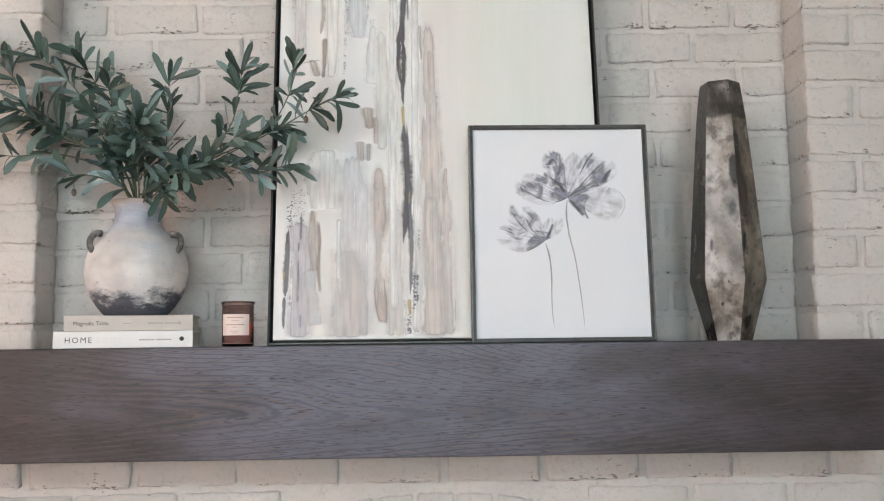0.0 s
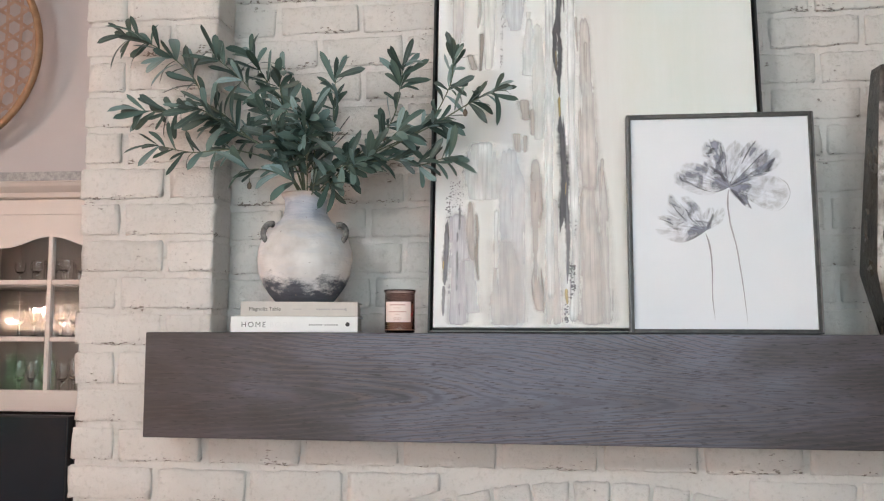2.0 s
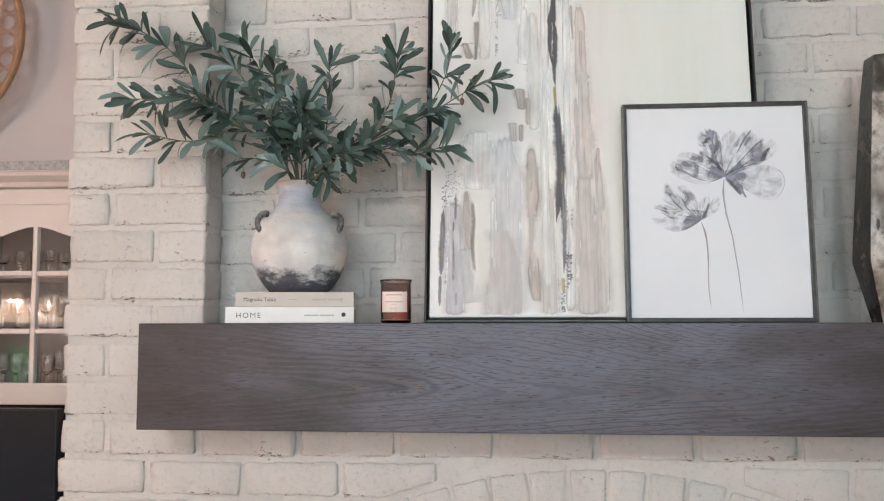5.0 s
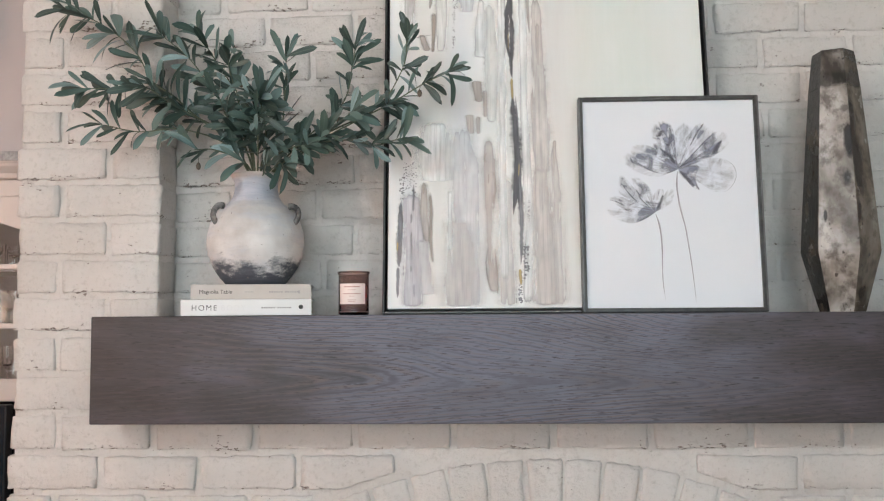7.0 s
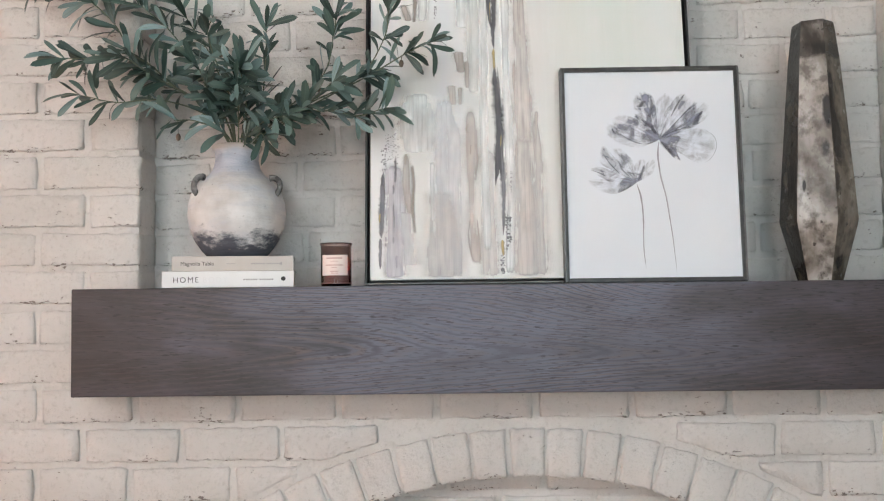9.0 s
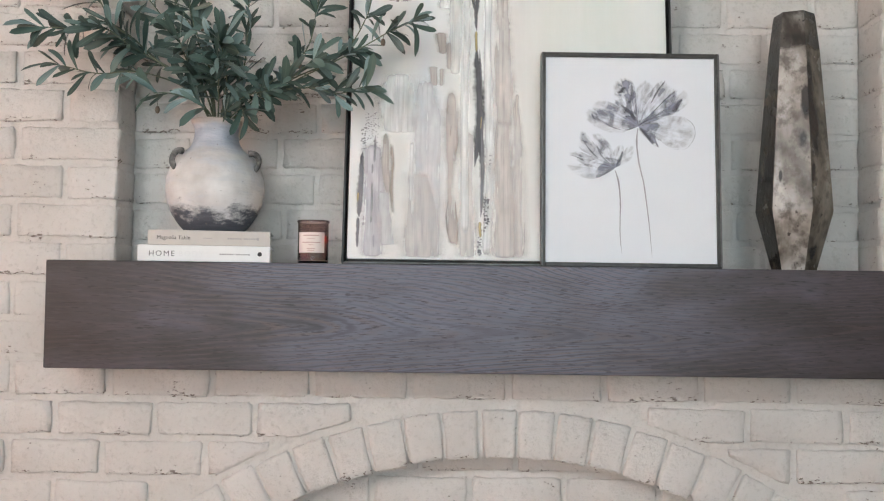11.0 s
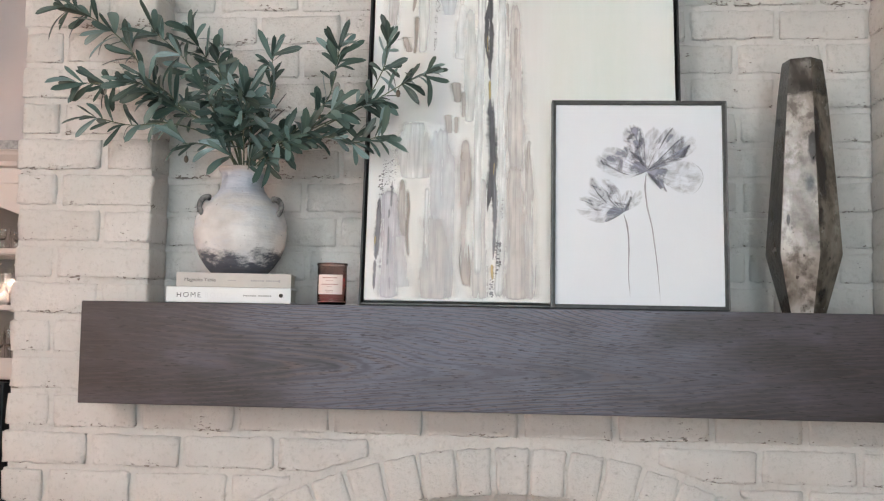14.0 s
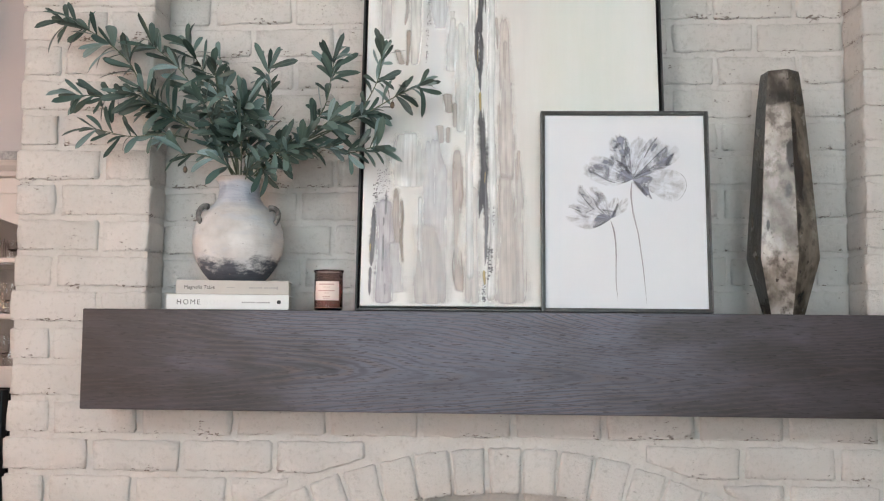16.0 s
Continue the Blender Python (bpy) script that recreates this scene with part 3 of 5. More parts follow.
def brick_mesh(w, h, seed, low=None, flare=0.0):
    """One worn brick, front at y = 0 and lower left corner at the origin; low(x) lifts its lower edge where an arch cuts it."""
    r = random.Random(seed)
    cols = max(7, round(w / 0.015))
    ex, ez = 0.0032, 0.0032
    us = [0, min(ex / w, 0.2)] + [i / (cols - 2) for i in range(1, cols - 2)] + [1 - min(ex / w, 0.2), 1]
    vs = [0, ez / h, 0.5, 1 - ez / h, 1]
    sway = [r.uniform(-0.0016, 0.0016) for _ in range(4)]
    verts, index = [], {}
    for j, v in enumerate(vs):
        for i, u in enumerate(us):
            x, z = (u - 0.5) * w * (1 + flare * v) + 0.5 * w, v * h
            if low:
                zb = min(max(0.0, low(x)), h - 0.002)
                z = zb + v * (h - zb)
            edge_x, edge_z = i in (0, len(us) - 1), j in (0, len(vs) - 1)
            y = (0.0010 if j == 0 else 0.0034) if (edge_x or edge_z) else r.uniform(-0.0014, 0.0014)
            if edge_x and edge_z:
                x += 0.003 * (1 if i == 0 else -1)
                z += 0.003 * (1 if j == 0 else -1)
                y += 0.001
            x += r.uniform(-0.0026, 0.0026) + (sway[0] if i == 0 else sway[1] if i == len(us) - 1 else 0)
            z += r.uniform(-0.0022, 0.0022) + (sway[2] * (u - 0.5) * 2 if j == 0 else sway[3] * (u - 0.5) * 2 if j == len(vs) - 1 else 0)
            index[i, j] = len(verts)
            verts.append((x, y, z))
    n, k = len(us), len(vs)
    faces = [(index[i, j], index[i + 1, j], index[i + 1, j + 1], index[i, j + 1]) for j in range(k - 1) for i in range(n - 1)]
    rim = [index[i, 0] for i in range(n)] + [index[n - 1, j] for j in range(1, k)] + [index[i, k - 1] for i in range(n - 2, -1, -1)] + [index[0, j] for j in range(k - 2, 0, -1)]
    back = len(verts)
    for v in rim:
        x, y, z = verts[v]
        verts.append((x, 0.016, z))
    for a in range(len(rim)):
        b = (a + 1) % len(rim)
        faces.append((rim[b], rim[a], back + a, back + b))
    return raw_mesh("brick", verts, faces, BRICK, True)


def lay_brick(parent, x0, x1, z, y, turn=0.0, low=None, h=BRICK_H, rise=0.0):
    w = x1 - x0
    if w < 0.02:
        return
    jut = brick_rng.uniform(-0.0022, 0.0018)
    if low:
        me = brick_mesh(w, h, brick_rng.randrange(10**6), low)
    else:
        key = (round(w, 3), round(h, 4), brick_rng.randrange(9))
        me = brick_cache.get(key) or brick_cache.setdefault(key, brick_mesh(w, h, int(key[0] * 1e3) * 97 + int(h * 1e4) * 31 + key[2]))
    lean = brick_rng.uniform(-0.35, 0.35) - math.degrees(rise)
    part("brick", me, None, parent, at=pose(x0, y + jut, z + brick_rng.uniform(-0.0012, 0.0012), 0, lean, turn))


def course(parent, k, x0, x1, y, shift, skip=None, low=None, module=MODULE, gauge=None, joints=()):
    """Bricks of one course between two ends; shift moves its upright joints."""
    z, h, rise = Z0 + k * COURSE, BRICK_H, 0.0
    if gauge:
        z, h, rise = gauge[0] + (k - 4) * gauge[1] + 0.0068, gauge[1] - 0.0136, gauge[2]
    joints = list(joints) or [shift + n * module + brick_rng.uniform(-0.004, 0.004) for n in range(-6, 14)]
    joints = [j for j in joints if x0 + 0.02 < j < x1 - 0.02]
    for a, b in zip([x0, *[j + JOINT / 2 for j in joints]], [*[j - JOINT / 2 for j in joints], x1]):
        if b - a < 0.03:
            continue
        if skip and skip(a, b, z):
            continue
        if low:
            lift = [low(x) - z for x in np.linspace(a, b, 12)]
            if sum(lift) / len(lift) > BRICK_H * 0.70:
                continue
            if max(lift) > 0:
                a2, b2 = a, b
                while low(a2) - z > BRICK_H - 0.012:
                    a2 += 0.004
                while low(b2) - z > BRICK_H - 0.012:
                    b2 -= 0.004
                lay_brick(parent, a2, b2, z, y, low=lambda x, a2=a2, z=z: low(a2 + x) - z)
                continue
        lay_brick(parent, a, b, z + rise * (a - 0.3), y, h=h, rise=rise)


def behind_mantel(a, b, z):
    return a > MANTEL[0] and b < MANTEL[1] and MANTEL[3] < z + 0.02 and z + BRICK_H < MANTEL[4] + 0.01


def arch_top(x):
    d = (ARCH[2] + 0.014) ** 2 - (x - ARCH[0]) ** 2
    return ARCH[1] + math.sqrt(d) if d > 0 and abs(x - ARCH[0]) < 0.76 else -9


JOINTS = {0: (-0.2, -0.001, 0.210, 0.414, 0.614, 0.817, 1.011, 1.210, 1.401, 1.60, 1.80), -1: (-0.109, 0.092, 0.296, 0.499, 0.70, 0.90, 1.093, 1.304, 1.508, 1.70), -2: (-0.205, -0.012, 0.198, 0.400, 1.200, 1.400, 1.600, 1.790), -3: (-0.112, 0.089, 0.290, 1.300, 1.500, 1.700)}
for k in range(-7, 19):
    half = 0.0 if k % 2 == 0 else MODULE / 2
    if k >= 3:
        course(chimney, k, PIER_L[0] + brick_rng.uniform(-0.007, 0.005), PIER_L[1], 0, half, gauge=GAUGE_L)
        course(chimney, k, PIER_R[0], PIER_R[1] + brick_rng.uniform(-0.005, 0.007), 0, 1.5790 + half, gauge=GAUGE_R)
    else:
        course(lower, k, PIER_L[0] + brick_rng.uniform(-0.009, 0.004), PIER_R[1], 0, half, behind_mantel, arch_top, joints=JOINTS.get(k, ()))
    if k >= 3:
        course(recess, k, PIER_L[1] + 0.001, PIER_R[0] - 0.001, RECESS_Y, 0.312 + 0.004 * (9 - k) if k % 2 == 0 else 0.205, module=0.1950, gauge=GAUGE_RECESS)
    if -7 <= k <= -2:
        course(infill, k, 0.2, 1.4, INFILL_Y, 0.03 + half, lambda a, b, z: z + BRICK_H > ARCH[1] + math.sqrt(max(0.0, (ARCH[3] + 0.05) ** 2 - max(abs(a - ARCH[0]), abs(b - ARCH[0])) ** 2)) + 0.05)
    # ends of the piers, seen in the returns of the recess
    if k >= 3:
        for x, turn, gauge in ((PIER_L[1] - 0.001, 90, GAUGE_L), (PIER_R[0] + 0.001, -90, GAUGE_R)):
            z, w = gauge[0] + (k - 4) * gauge[1] + 0.0068, RECESS_Y + 0.012
            key = ("end", brick_rng.randrange(5))
            me = brick_cache.get(key) or brick_cache.setdefault(key, brick_mesh(w, 0.0650, key[1] + 31))
            part("brick", me, None, chimney, at=pose(x, 0.004 if turn > 0 else RECESS_Y + 0.016, z, 0, 0, turn))

# voussoirs of the arch
VOUSSOIR_TURN, VOUSSOIR_H = radians(4.12), ARCH[2] - ARCH[3]
for i in range(-11, 12):
    a = radians(90) - i * VOUSSOIR_TURN
    r0 = ARCH[3] + brick_rng.uniform(-0.004, 0.003)
    key = ("arch", i % 7)
    me = brick_cache.get(key)
    if me is None:
        me = brick_cache.setdefault(key, brick_mesh(0.0655, VOUSSOIR_H - 0.003, 500 + i % 7, flare=0.09))
    m = pose(ARCH[0] + r0 * math.cos(a), brick_rng.uniform(-0.002, 0.001), ARCH[1] + r0 * math.sin(a)) @ Matrix.Rotation(radians(90) - a + radians(brick_rng.uniform(-0.7, 0.7)), 4, "Y") @ pose(-0.03275, 0, 0.001)
    part("brick", me, None, lower, at=m)

# ---- room ----
def slab(name, label, category, b, mat):
    return thing(name, label, category, kind="structure", data=box(*b), mat=mat)


slab("floor", "mid-brown oak floor", "floor", (ROOM_X0 - 0.2, ROOM_X1 + 0.2, ROOM_Y0 - 0.2, 0.9, -0.1, 0.0), FLOOR)
slab("ceiling", "matt white ceiling", "ceiling", (ROOM_X0 - 0.2, ROOM_X1 + 0.2, ROOM_Y0 - 0.2, 0.9, CEIL, CEIL + 0.1), CEILING)
slab("wall_west", "pale painted side wall", "wall", (ROOM_X0 - 0.15, ROOM_X0, ROOM_Y0, 0.9, 0, CEIL), WHITE_WALL)
slab("wall_east", "pale painted side wall", "wall", (ROOM_X1, ROOM_X1 + 0.15, ROOM_Y0, 0.9, 0, CEIL), WHITE_WALL)
WALL_Y, CAB_Y, CROWN = 0.42, 0.35, 1.936
slab("wall_north_alcove", "warm grey-pink painted wall above the built-in cabinet", "wall", (ROOM_X0, PIER_L[0] + 0.006, WALL_Y, 0.72, CROWN - 0.06, CEIL), WALL)
slab("wall_north_east", "pale painted wall beside the chimney breast", "wall", (PIER_R[1] - 0.006, ROOM_X1, WALL_Y, 0.72, 0, CEIL), WALL)
slab("wall_north_lower", "backsplash wall behind the screen, in the shaded cabinet colour", "wall", (ROOM_X0, PIER_L[0] + 0.006, 0.71, 0.80, 0, CEIL), CABINET_SHADED)
bm = bmesh.new()
edges = sorted({ROOM_X0, ROOM_X1, *[v for w in WINDOWS for v in w[:2]]})
for a, b in zip(edges, edges[1:]):
    hole = next((w for w in WINDOWS if w[0] <= a and b <= w[1]), None)
    if hole:
        box(a, b, ROOM_Y0 - 0.15, ROOM_Y0, 0, hole[2], bm=bm)
        box(a, b, ROOM_Y0 - 0.15, ROOM_Y0, hole[3], CEIL, bm=bm)
    else:
        box(a, b, ROOM_Y0 - 0.15, ROOM_Y0, 0, CEIL, bm=bm)
thing("wall_south", "pale painted wall with two windows", "wall", kind="structure", data=bm, mat=WHITE_WALL)
for n, (x0, x1, z0, z1) in enumerate(WINDOWS):
    win = thing(f"window_{n + 1}", "white-framed window onto a green garden", "window", pose((x0 + x1) / 2, ROOM_Y0 - 0.08, z0), kind="structure")
    w, h = (x1 - x0) / 2, z1 - z0
    bm = bmesh.new()
    for b in ((-w, -w + 0.05, 0, h), (w - 0.05, w, 0, h), (-w + 0.05, w - 0.05, 0, 0.05), (-w + 0.05, w - 0.05, h - 0.05, h), (-0.02, 0.02, 0.05, h - 0.05)):
        box(b[0], b[1], -0.03, 0.03, b[2], b[3], bm=bm)
    part("window_frame", bm, TRIM_WHITE, win)
slab("ground", "green lawn outside the windows", "ground", (-60, 60, -90, ROOM_Y0 - 0.2, -0.3, -0.2), LAWN)
slab("backdrop_garden", "glowing backdrop slab painted as sunlit shrubs", "shrubs", (-13.5, -6.5, -14.6, -14.4, -0.2, 1.7), GLOWING_GARDEN)
slab("backdrop", "dense green hedge at the end of the garden", "hedge", (-25, 25, -16, -15, -0.2, 3.2), HEDGE)

for (cx, cy), _, _ in CANS:
    can = thing("downlight", "round white recessed ceiling downlight", "downlight", pose(cx, cy, CEIL), group="ceiling downlights")
    part("trim_ring", lathe([(0.062, -0.003), (0.085, -0.006), (0.085, -0.001), (0.062, 0.0)], 32, close_bottom=False), TRIM_WHITE, can)

# ---- mantel beam ----
x0, x1, y0, z0, z1 = MANTEL
bm = box(x0, x1, y0, -0.002, z0, z1, 0.0022, 2)
box(PIER_L[1] + 0.006, PIER_R[0] - 0.006, -0.004, RECESS_Y - 0.002, z1 - 0.03, z1 - 0.0006, bm=bm)
for v in bm.verts:
    v.co.z += 0.0012 * noise.noise(Vector((v.co.x * 3, 0, v.co.z))) if v.co.z < 1.4 else 0
bmesh.ops.translate(bm, verts=bm.verts, vec=(-x0, 0, -z1))
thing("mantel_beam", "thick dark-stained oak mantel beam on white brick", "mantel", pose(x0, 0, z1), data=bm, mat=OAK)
TOP = MANTEL[4]

# ---- large abstract painting ----
def strip(path, widths, seed, lift, ragged=0.35, step=0.0025, body=0.0006, blunt=0.2):
    """A brushed stroke down a line of (x, z) points: ragged edges, a little body."""
    pts = [Vector((p[0], 0, p[1])) for p in path]
    length = sum((b - a).length for a, b in zip(pts, pts[1:]))
    n = max(4, int(length / step))
    verts, faces = [], []
    cum = [0.0]
    for a, b in zip(pts, pts[1:]):
        cum.append(cum[-1] + (b - a).length)
    for i in range(n + 1):
        s = length * i / n
        j = min(len(pts) - 2, max(k for k in range(len(cum)) if cum[k] <= s + 1e-9))
        f = (s - cum[j]) / max(1e-9, cum[j + 1] - cum[j])
        p = pts[j].lerp(pts[j + 1], f)
        w = widths[j] + (widths[j + 1] - widths[j]) * f
        end = min(1.0, 7 * i / n + blunt, 7 * (n - i) / n + blunt)
        q = Vector((s * 28, seed * 3.1, 0))
        rough = lambda o: 1 + ragged * (0.8 * noise.noise(q + o) + 0.7 * noise.noise(q * 5 + o) + 0.5 * noise.noise(q * 16 + o))
        l, r = w * 0.5 * end * rough(Vector((0, 0, 0))), w * 0.5 * end * rough(Vector((0, 9.7, 0)))
        verts += [(p.x - l, -lift, p.z), (p.x, -lift - body, p.z), (p.x + r, -lift, p.z)]
    for i in range(n):
        a = 3 * i
        faces += [(a, a + 1, a + 4, a + 3), (a + 1, a + 2, a + 5, a + 4)]
    return verts, faces


S = 0.00118


def U(x, y):
    """From a sketch of the painting: x from its left edge, y down from the sketch's top."""
    return (0.008 + x * S, 0.705 - y * S)


PAINTS = {
    "charcoal": paint_material("charcoal_paint", (0.075, 0.074, 0.082), 0.28),
    "slate": paint_material("slate_paint", (0.17, 0.165, 0.185), 0.40),
    "mauve": paint_material("mauve_paint", (0.58, 0.55, 0.59), soft=0.8),
    "taupe": paint_material("taupe_paint", (0.50, 0.45, 0.415), soft=0.9),
    "umber": paint_material("umber_paint", (0.33, 0.28, 0.245), soft=1.0),
    "rose": paint_material("rose_paint", (0.55, 0.485, 0.455), soft=0.9),
    "blush": paint_material("blush_paint", (0.655, 0.605, 0.58), soft=0.85),
    "white": paint_material("white_paint", (0.82, 0.83, 0.83), soft=0.95),
    "gold": paint_material("gold_paint", (0.50, 0.38, 0.15), 0.40, 0.35),
}
for name, colour in (("mauve", (0.675, 0.668, 0.69)), ("blush", (0.66, 0.62, 0.60)), ("white", (0.81, 0.81, 0.79)), ("ice", (0.66, 0.685, 0.725))):
    PAINTS["thin_" + name] = paint_material(f"thin_{name}_wash", colour, soft=0.7)
HARD = ("charcoal", "slate", "gold")
art = thing("abstract_painting", "large abstract canvas with vertical grey and taupe strokes, black-framed", "painting", pose(0.4765, -0.060, TOP + 0.001, -6.8, 0, 0))
AW, AH = 0.667, 1.0
part("canvas", box(0.010, AW - 0.010, -0.001, 0.030, 0.010, AH - 0.010, 0.002), CANVAS, art)
part("stretcher", box(0.013, AW - 0.013, 0.031, 0.035, 0.013, AH - 0.013), CANVAS_BACK, art)
for b in ((0.0, 0.0045, 0.0, AH), (AW - 0.0045, AW, 0.0, AH), (0.0045, AW - 0.0045, 0.0, 0.0045), (0.0045, AW - 0.0045, AH - 0.0045, AH)):
    part("frame_rail", box(b[0], b[1], -0.004, 0.036, b[2], b[3], 0.0008, 1), FRAME_BLACK, art)
part("frame_lip", box(0.005, AW - 0.005, -0.0045, -0.0005, 0.0012, 0.0042, 0.0004, 1), FRAME_EDGE, art)
part("frame_backing", box(0.0046, AW - 0.0046, 0.0356, 0.0362, 0.0046, AH - 0.0046), FRAME_BLACK, art)
strokes = [
    ("thin_ice", [(136, -54), (138, -17), (139, 19), (141, 58)], [36.9, 35.0, 30.4, 18.4]),
    ("thin_white", [(93, -54), (94, 55), (93, 132)], [20.3, 18.4, 13.8]),
    ("thin_blush", [(34, -54), (36, 19), (34, 79)], [27.7, 23.1, 18.4]),
    ("thin_mauve", [(126, 260), (134, 333), (137, 442), (138, 569)], [27.7, 42.4, 44.3, 36.9]),
    ("thin_blush", [(116, 431), (127, 496), (125, 574)], [27.7, 46.1, 50.7]),
    ("thin_blush", [(206, 356), (203, 443), (205, 575)], [18.4, 23.1, 27.7]),
    ("white", [(200, -54), (200, 162), (197, 333), (201, 549)], [12.0, 12.9, 11.1, 10.1]),
    ("white", [(165, 28), (166, 73), (167, 144)], [4.6, 19.4, 22.1]),
    ("white", [(164, 19), (164, 34)], [6.5, 4.6]),
    ("thin_white", [(180, 31), (182, 150), (181, 266)], [13.8, 20.3, 13.8]),
    # bright white patch, put on as one broad soft stroke
    ("white", [(84, 259), (82, 316), (85, 370)], [32.3, 51.6, 38.7]),
    ("white", [(108, 382), (109, 490)], [6.5, 6.0]),
    ("white", [(239, -54), (237, 209), (240, 334), (243, 443), (237, 581)], [11.1, 11.1, 12.0, 12.0, 12.0]),
    ("blush", [(261, 20), (264, 180), (267, 289), (268, 360)], [13, 22, 27, 24]),
    ("thin_blush", [(285, 300), (287, 389), (289, 582)], [7.4, 21.2, 27.7]),
    ("blush", [(263, 335), (266, 444), (267, 582)], [20, 28, 34]),
    ("taupe", [(247, 30), (248, 62), (250, 100)], [4.2, 3.7, 1.8]),
    ("taupe", [(264, 78), (263, 115), (264, 160)], [5.1, 3.7, 2.3]),
    ("taupe", [(252, 208), (251, 238), (252, 266)], [2.8, 2.8, 1.4]),
    ("taupe", [(289, 295), (288, 323), (285, 362)], [4.6, 3.2, 1.8]),
    ("taupe", [(255, 350), (252, 384), (252, 438)], [2.3, 2.8, 1.4]),
    ("taupe", [(154, 185), (160, 226)], [15.7, 12.0]),
    ("taupe", [(169, 203), (170, 254)], [6.9, 6.5]),
    ("taupe", [(142, 247), (146, 284)], [11.1, 9.2]),
    ("taupe", [(158, 251), (158, 284)], [7.4, 6.5]),
    ("rose", [(173, 282), (175, 333), (178, 388), (175, 432), (173, 475), (178, 528), (182, 566)], [8.3, 19.4, 20.3, 12.0, 10.1, 15.7, 12.0]),
    ("umber", [(171, 318), (167, 327), (169, 334), (175, 335)], [1.8, 2.8, 2.8, 2.3]),
    ("umber", [(176, 351), (184, 355), (186, 383), (181, 409)], [1.8, 2.3, 2.3, 1.8]),
    ("umber", [(175, 355), (174, 373)], [1.4, 1.8]),
    ("umber", [(172, 484), (168, 512), (171, 541), (177, 560)], [1.8, 1.8, 1.8, 1.4]),
    ("umber", [(183, 484), (187, 528), (187, 565)], [1.4, 1.8, 1.4]),
    ("taupe", [(75, -54), (77, 19), (73, 50)], [6.5, 6.0, 3.7]),
    ("umber", [(80, 55), (80, 97), (78, 132)], [7.8, 6.0, 4.2]),
    ("taupe", [(58, 97), (69, 129)], [9.2, 12.0]),
    ("mauve", [(41, 382), (46, 468), (45, 571)], [25.8, 34.1, 27.7]),
    ("thin_mauve", [(60, 468), (71, 566)], [18.4, 24.0]),
    ("taupe", [(64, 366), (64, 420), (69, 476)], [10.1, 14.8, 9.2]),
    ("umber", [(73, 386), (76, 426), (74, 468), (78, 511)], [4.2, 5.1, 5.5, 3.2]),
    ("umber", [(63, 370), (62, 390)], [3.2, 2.3]),
    ("slate", [(24, 402), (23, 441), (21, 479), (21, 517)], [4.6, 8.3, 11.1, 7.4]),
    ("charcoal", [(23, 406), (23, 441)], [3.7, 4.2]),
    ("slate", [(19, 518), (19, 570)], [6.5, 3.2]),
    ("slate", [(45, 375), (45, 421)], [5.1, 4.2]),
    ("slate", [(41, 425), (41, 442)], [3.7, 2.8]),
    ("slate", [(41, 456), (42, 508)], [3.2, 2.3]),
    ("slate", [(41, 515), (41, 527)], [2.8, 2.8]),
    ("slate", [(46, 547), (47, 569)], [2.8, 2.3]),
    ("charcoal", [(220, -54), (219, -17), (217, 28), (217, 74)], [9.2, 8.3, 7.4, 6.5]),
    ("slate", [(226, -36), (227, 25)], [4.2, 3.2]),
    ("charcoal", [(215, 24), (210, 62), (210, 103), (212, 132), (216, 152)], [4.6, 5.4, 4.8, 3.6, 2.8]),
    ("charcoal", [(219, 68), (219, 127), (216, 152), (218, 183)], [5.5, 6.0, 4.6, 2.8]),
    ("white", [(214, 71), (214, 93)], [4.0, 3.6]),
    ("white", [(213, 103), (214, 131)], [4.4, 5.0]),
    ("gold", [(212, 97), (212, 133)], [1.3, 1.3]),
    ("gold", [(217, 183), (218, 221)], [4.2, 4.6]),
    ("charcoal", [(218, 212), (219, 243), (223, 289), (225, 334), (221, 378), (216, 428)], [5.5, 9.2, 12.0, 12.9, 9.2, 2.8]),
    ("slate", [(223, 216), (227, 289)], [3.7, 3.2]),
    ("slate", [(228, 334), (229, 389), (230, 443), (227, 515)], [4.6, 8.8, 6.9, 4.2]),
    ("charcoal", [(225, 361), (226, 411)], [4.2, 3.2]),
    ("gold", [(227, 339), (226, 360)], [2.3, 2.8]),
    ("gold", [(225, 523), (227, 550)], [6.9, 4.6]),
    ("gold", [(18, 475), (18, 490)], [4.2, 3.2]),
]
for n, (paint, path, widths) in enumerate(strokes):
    hard = paint in HARD
    v, f = strip([U(x, 588 if y > 568 and not hard else y) for x, y in path], [w * S * (1.65 if hard else 2.0) for w in widths], n, 0.00112 + 0.000005 * n, 0.5 if hard else 0.12, body=0.0003 if hard else 0.0, blunt=0.2 if hard else 0.35 if paint == "taupe" else 0.7)
    rows = len(v) // 3
    part("brush_stroke", raw_mesh("brush_stroke", v, f, PAINTS[paint], True, [0.0, 0.5, 1.0] * rows, [i / (rows - 1) for i in range(rows) for _ in range(3)]), None, art)


def dots(x0, x1, y0, y1, count, size, paint, seed):
    """Dry specks of paint dragged in short rows."""
    r = random.Random(seed)
    verts, faces = [], []
    for _ in range(count):
        x, z = U(r.uniform(x0, x1), r.uniform(y0, y1))
        w, h = size * S * r.uniform(0.5, 1.5), size * S * r.uniform(0.4, 1.1)
        a = len(verts)
        verts += [(x + w * math.cos(t) * r.uniform(0.7, 1.2), -0.0019, z + h * math.sin(t)) for t in (0.2, 1.3, 2.4, 3.4, 4.5, 5.6)]
        faces.append(tuple(range(a, a + 6)))
    tagged(part("paint_specks", raw_mesh("paint_specks", verts, faces, PAINTS[paint], False, [0.5] * len(verts)), None, art), kind="stuff")


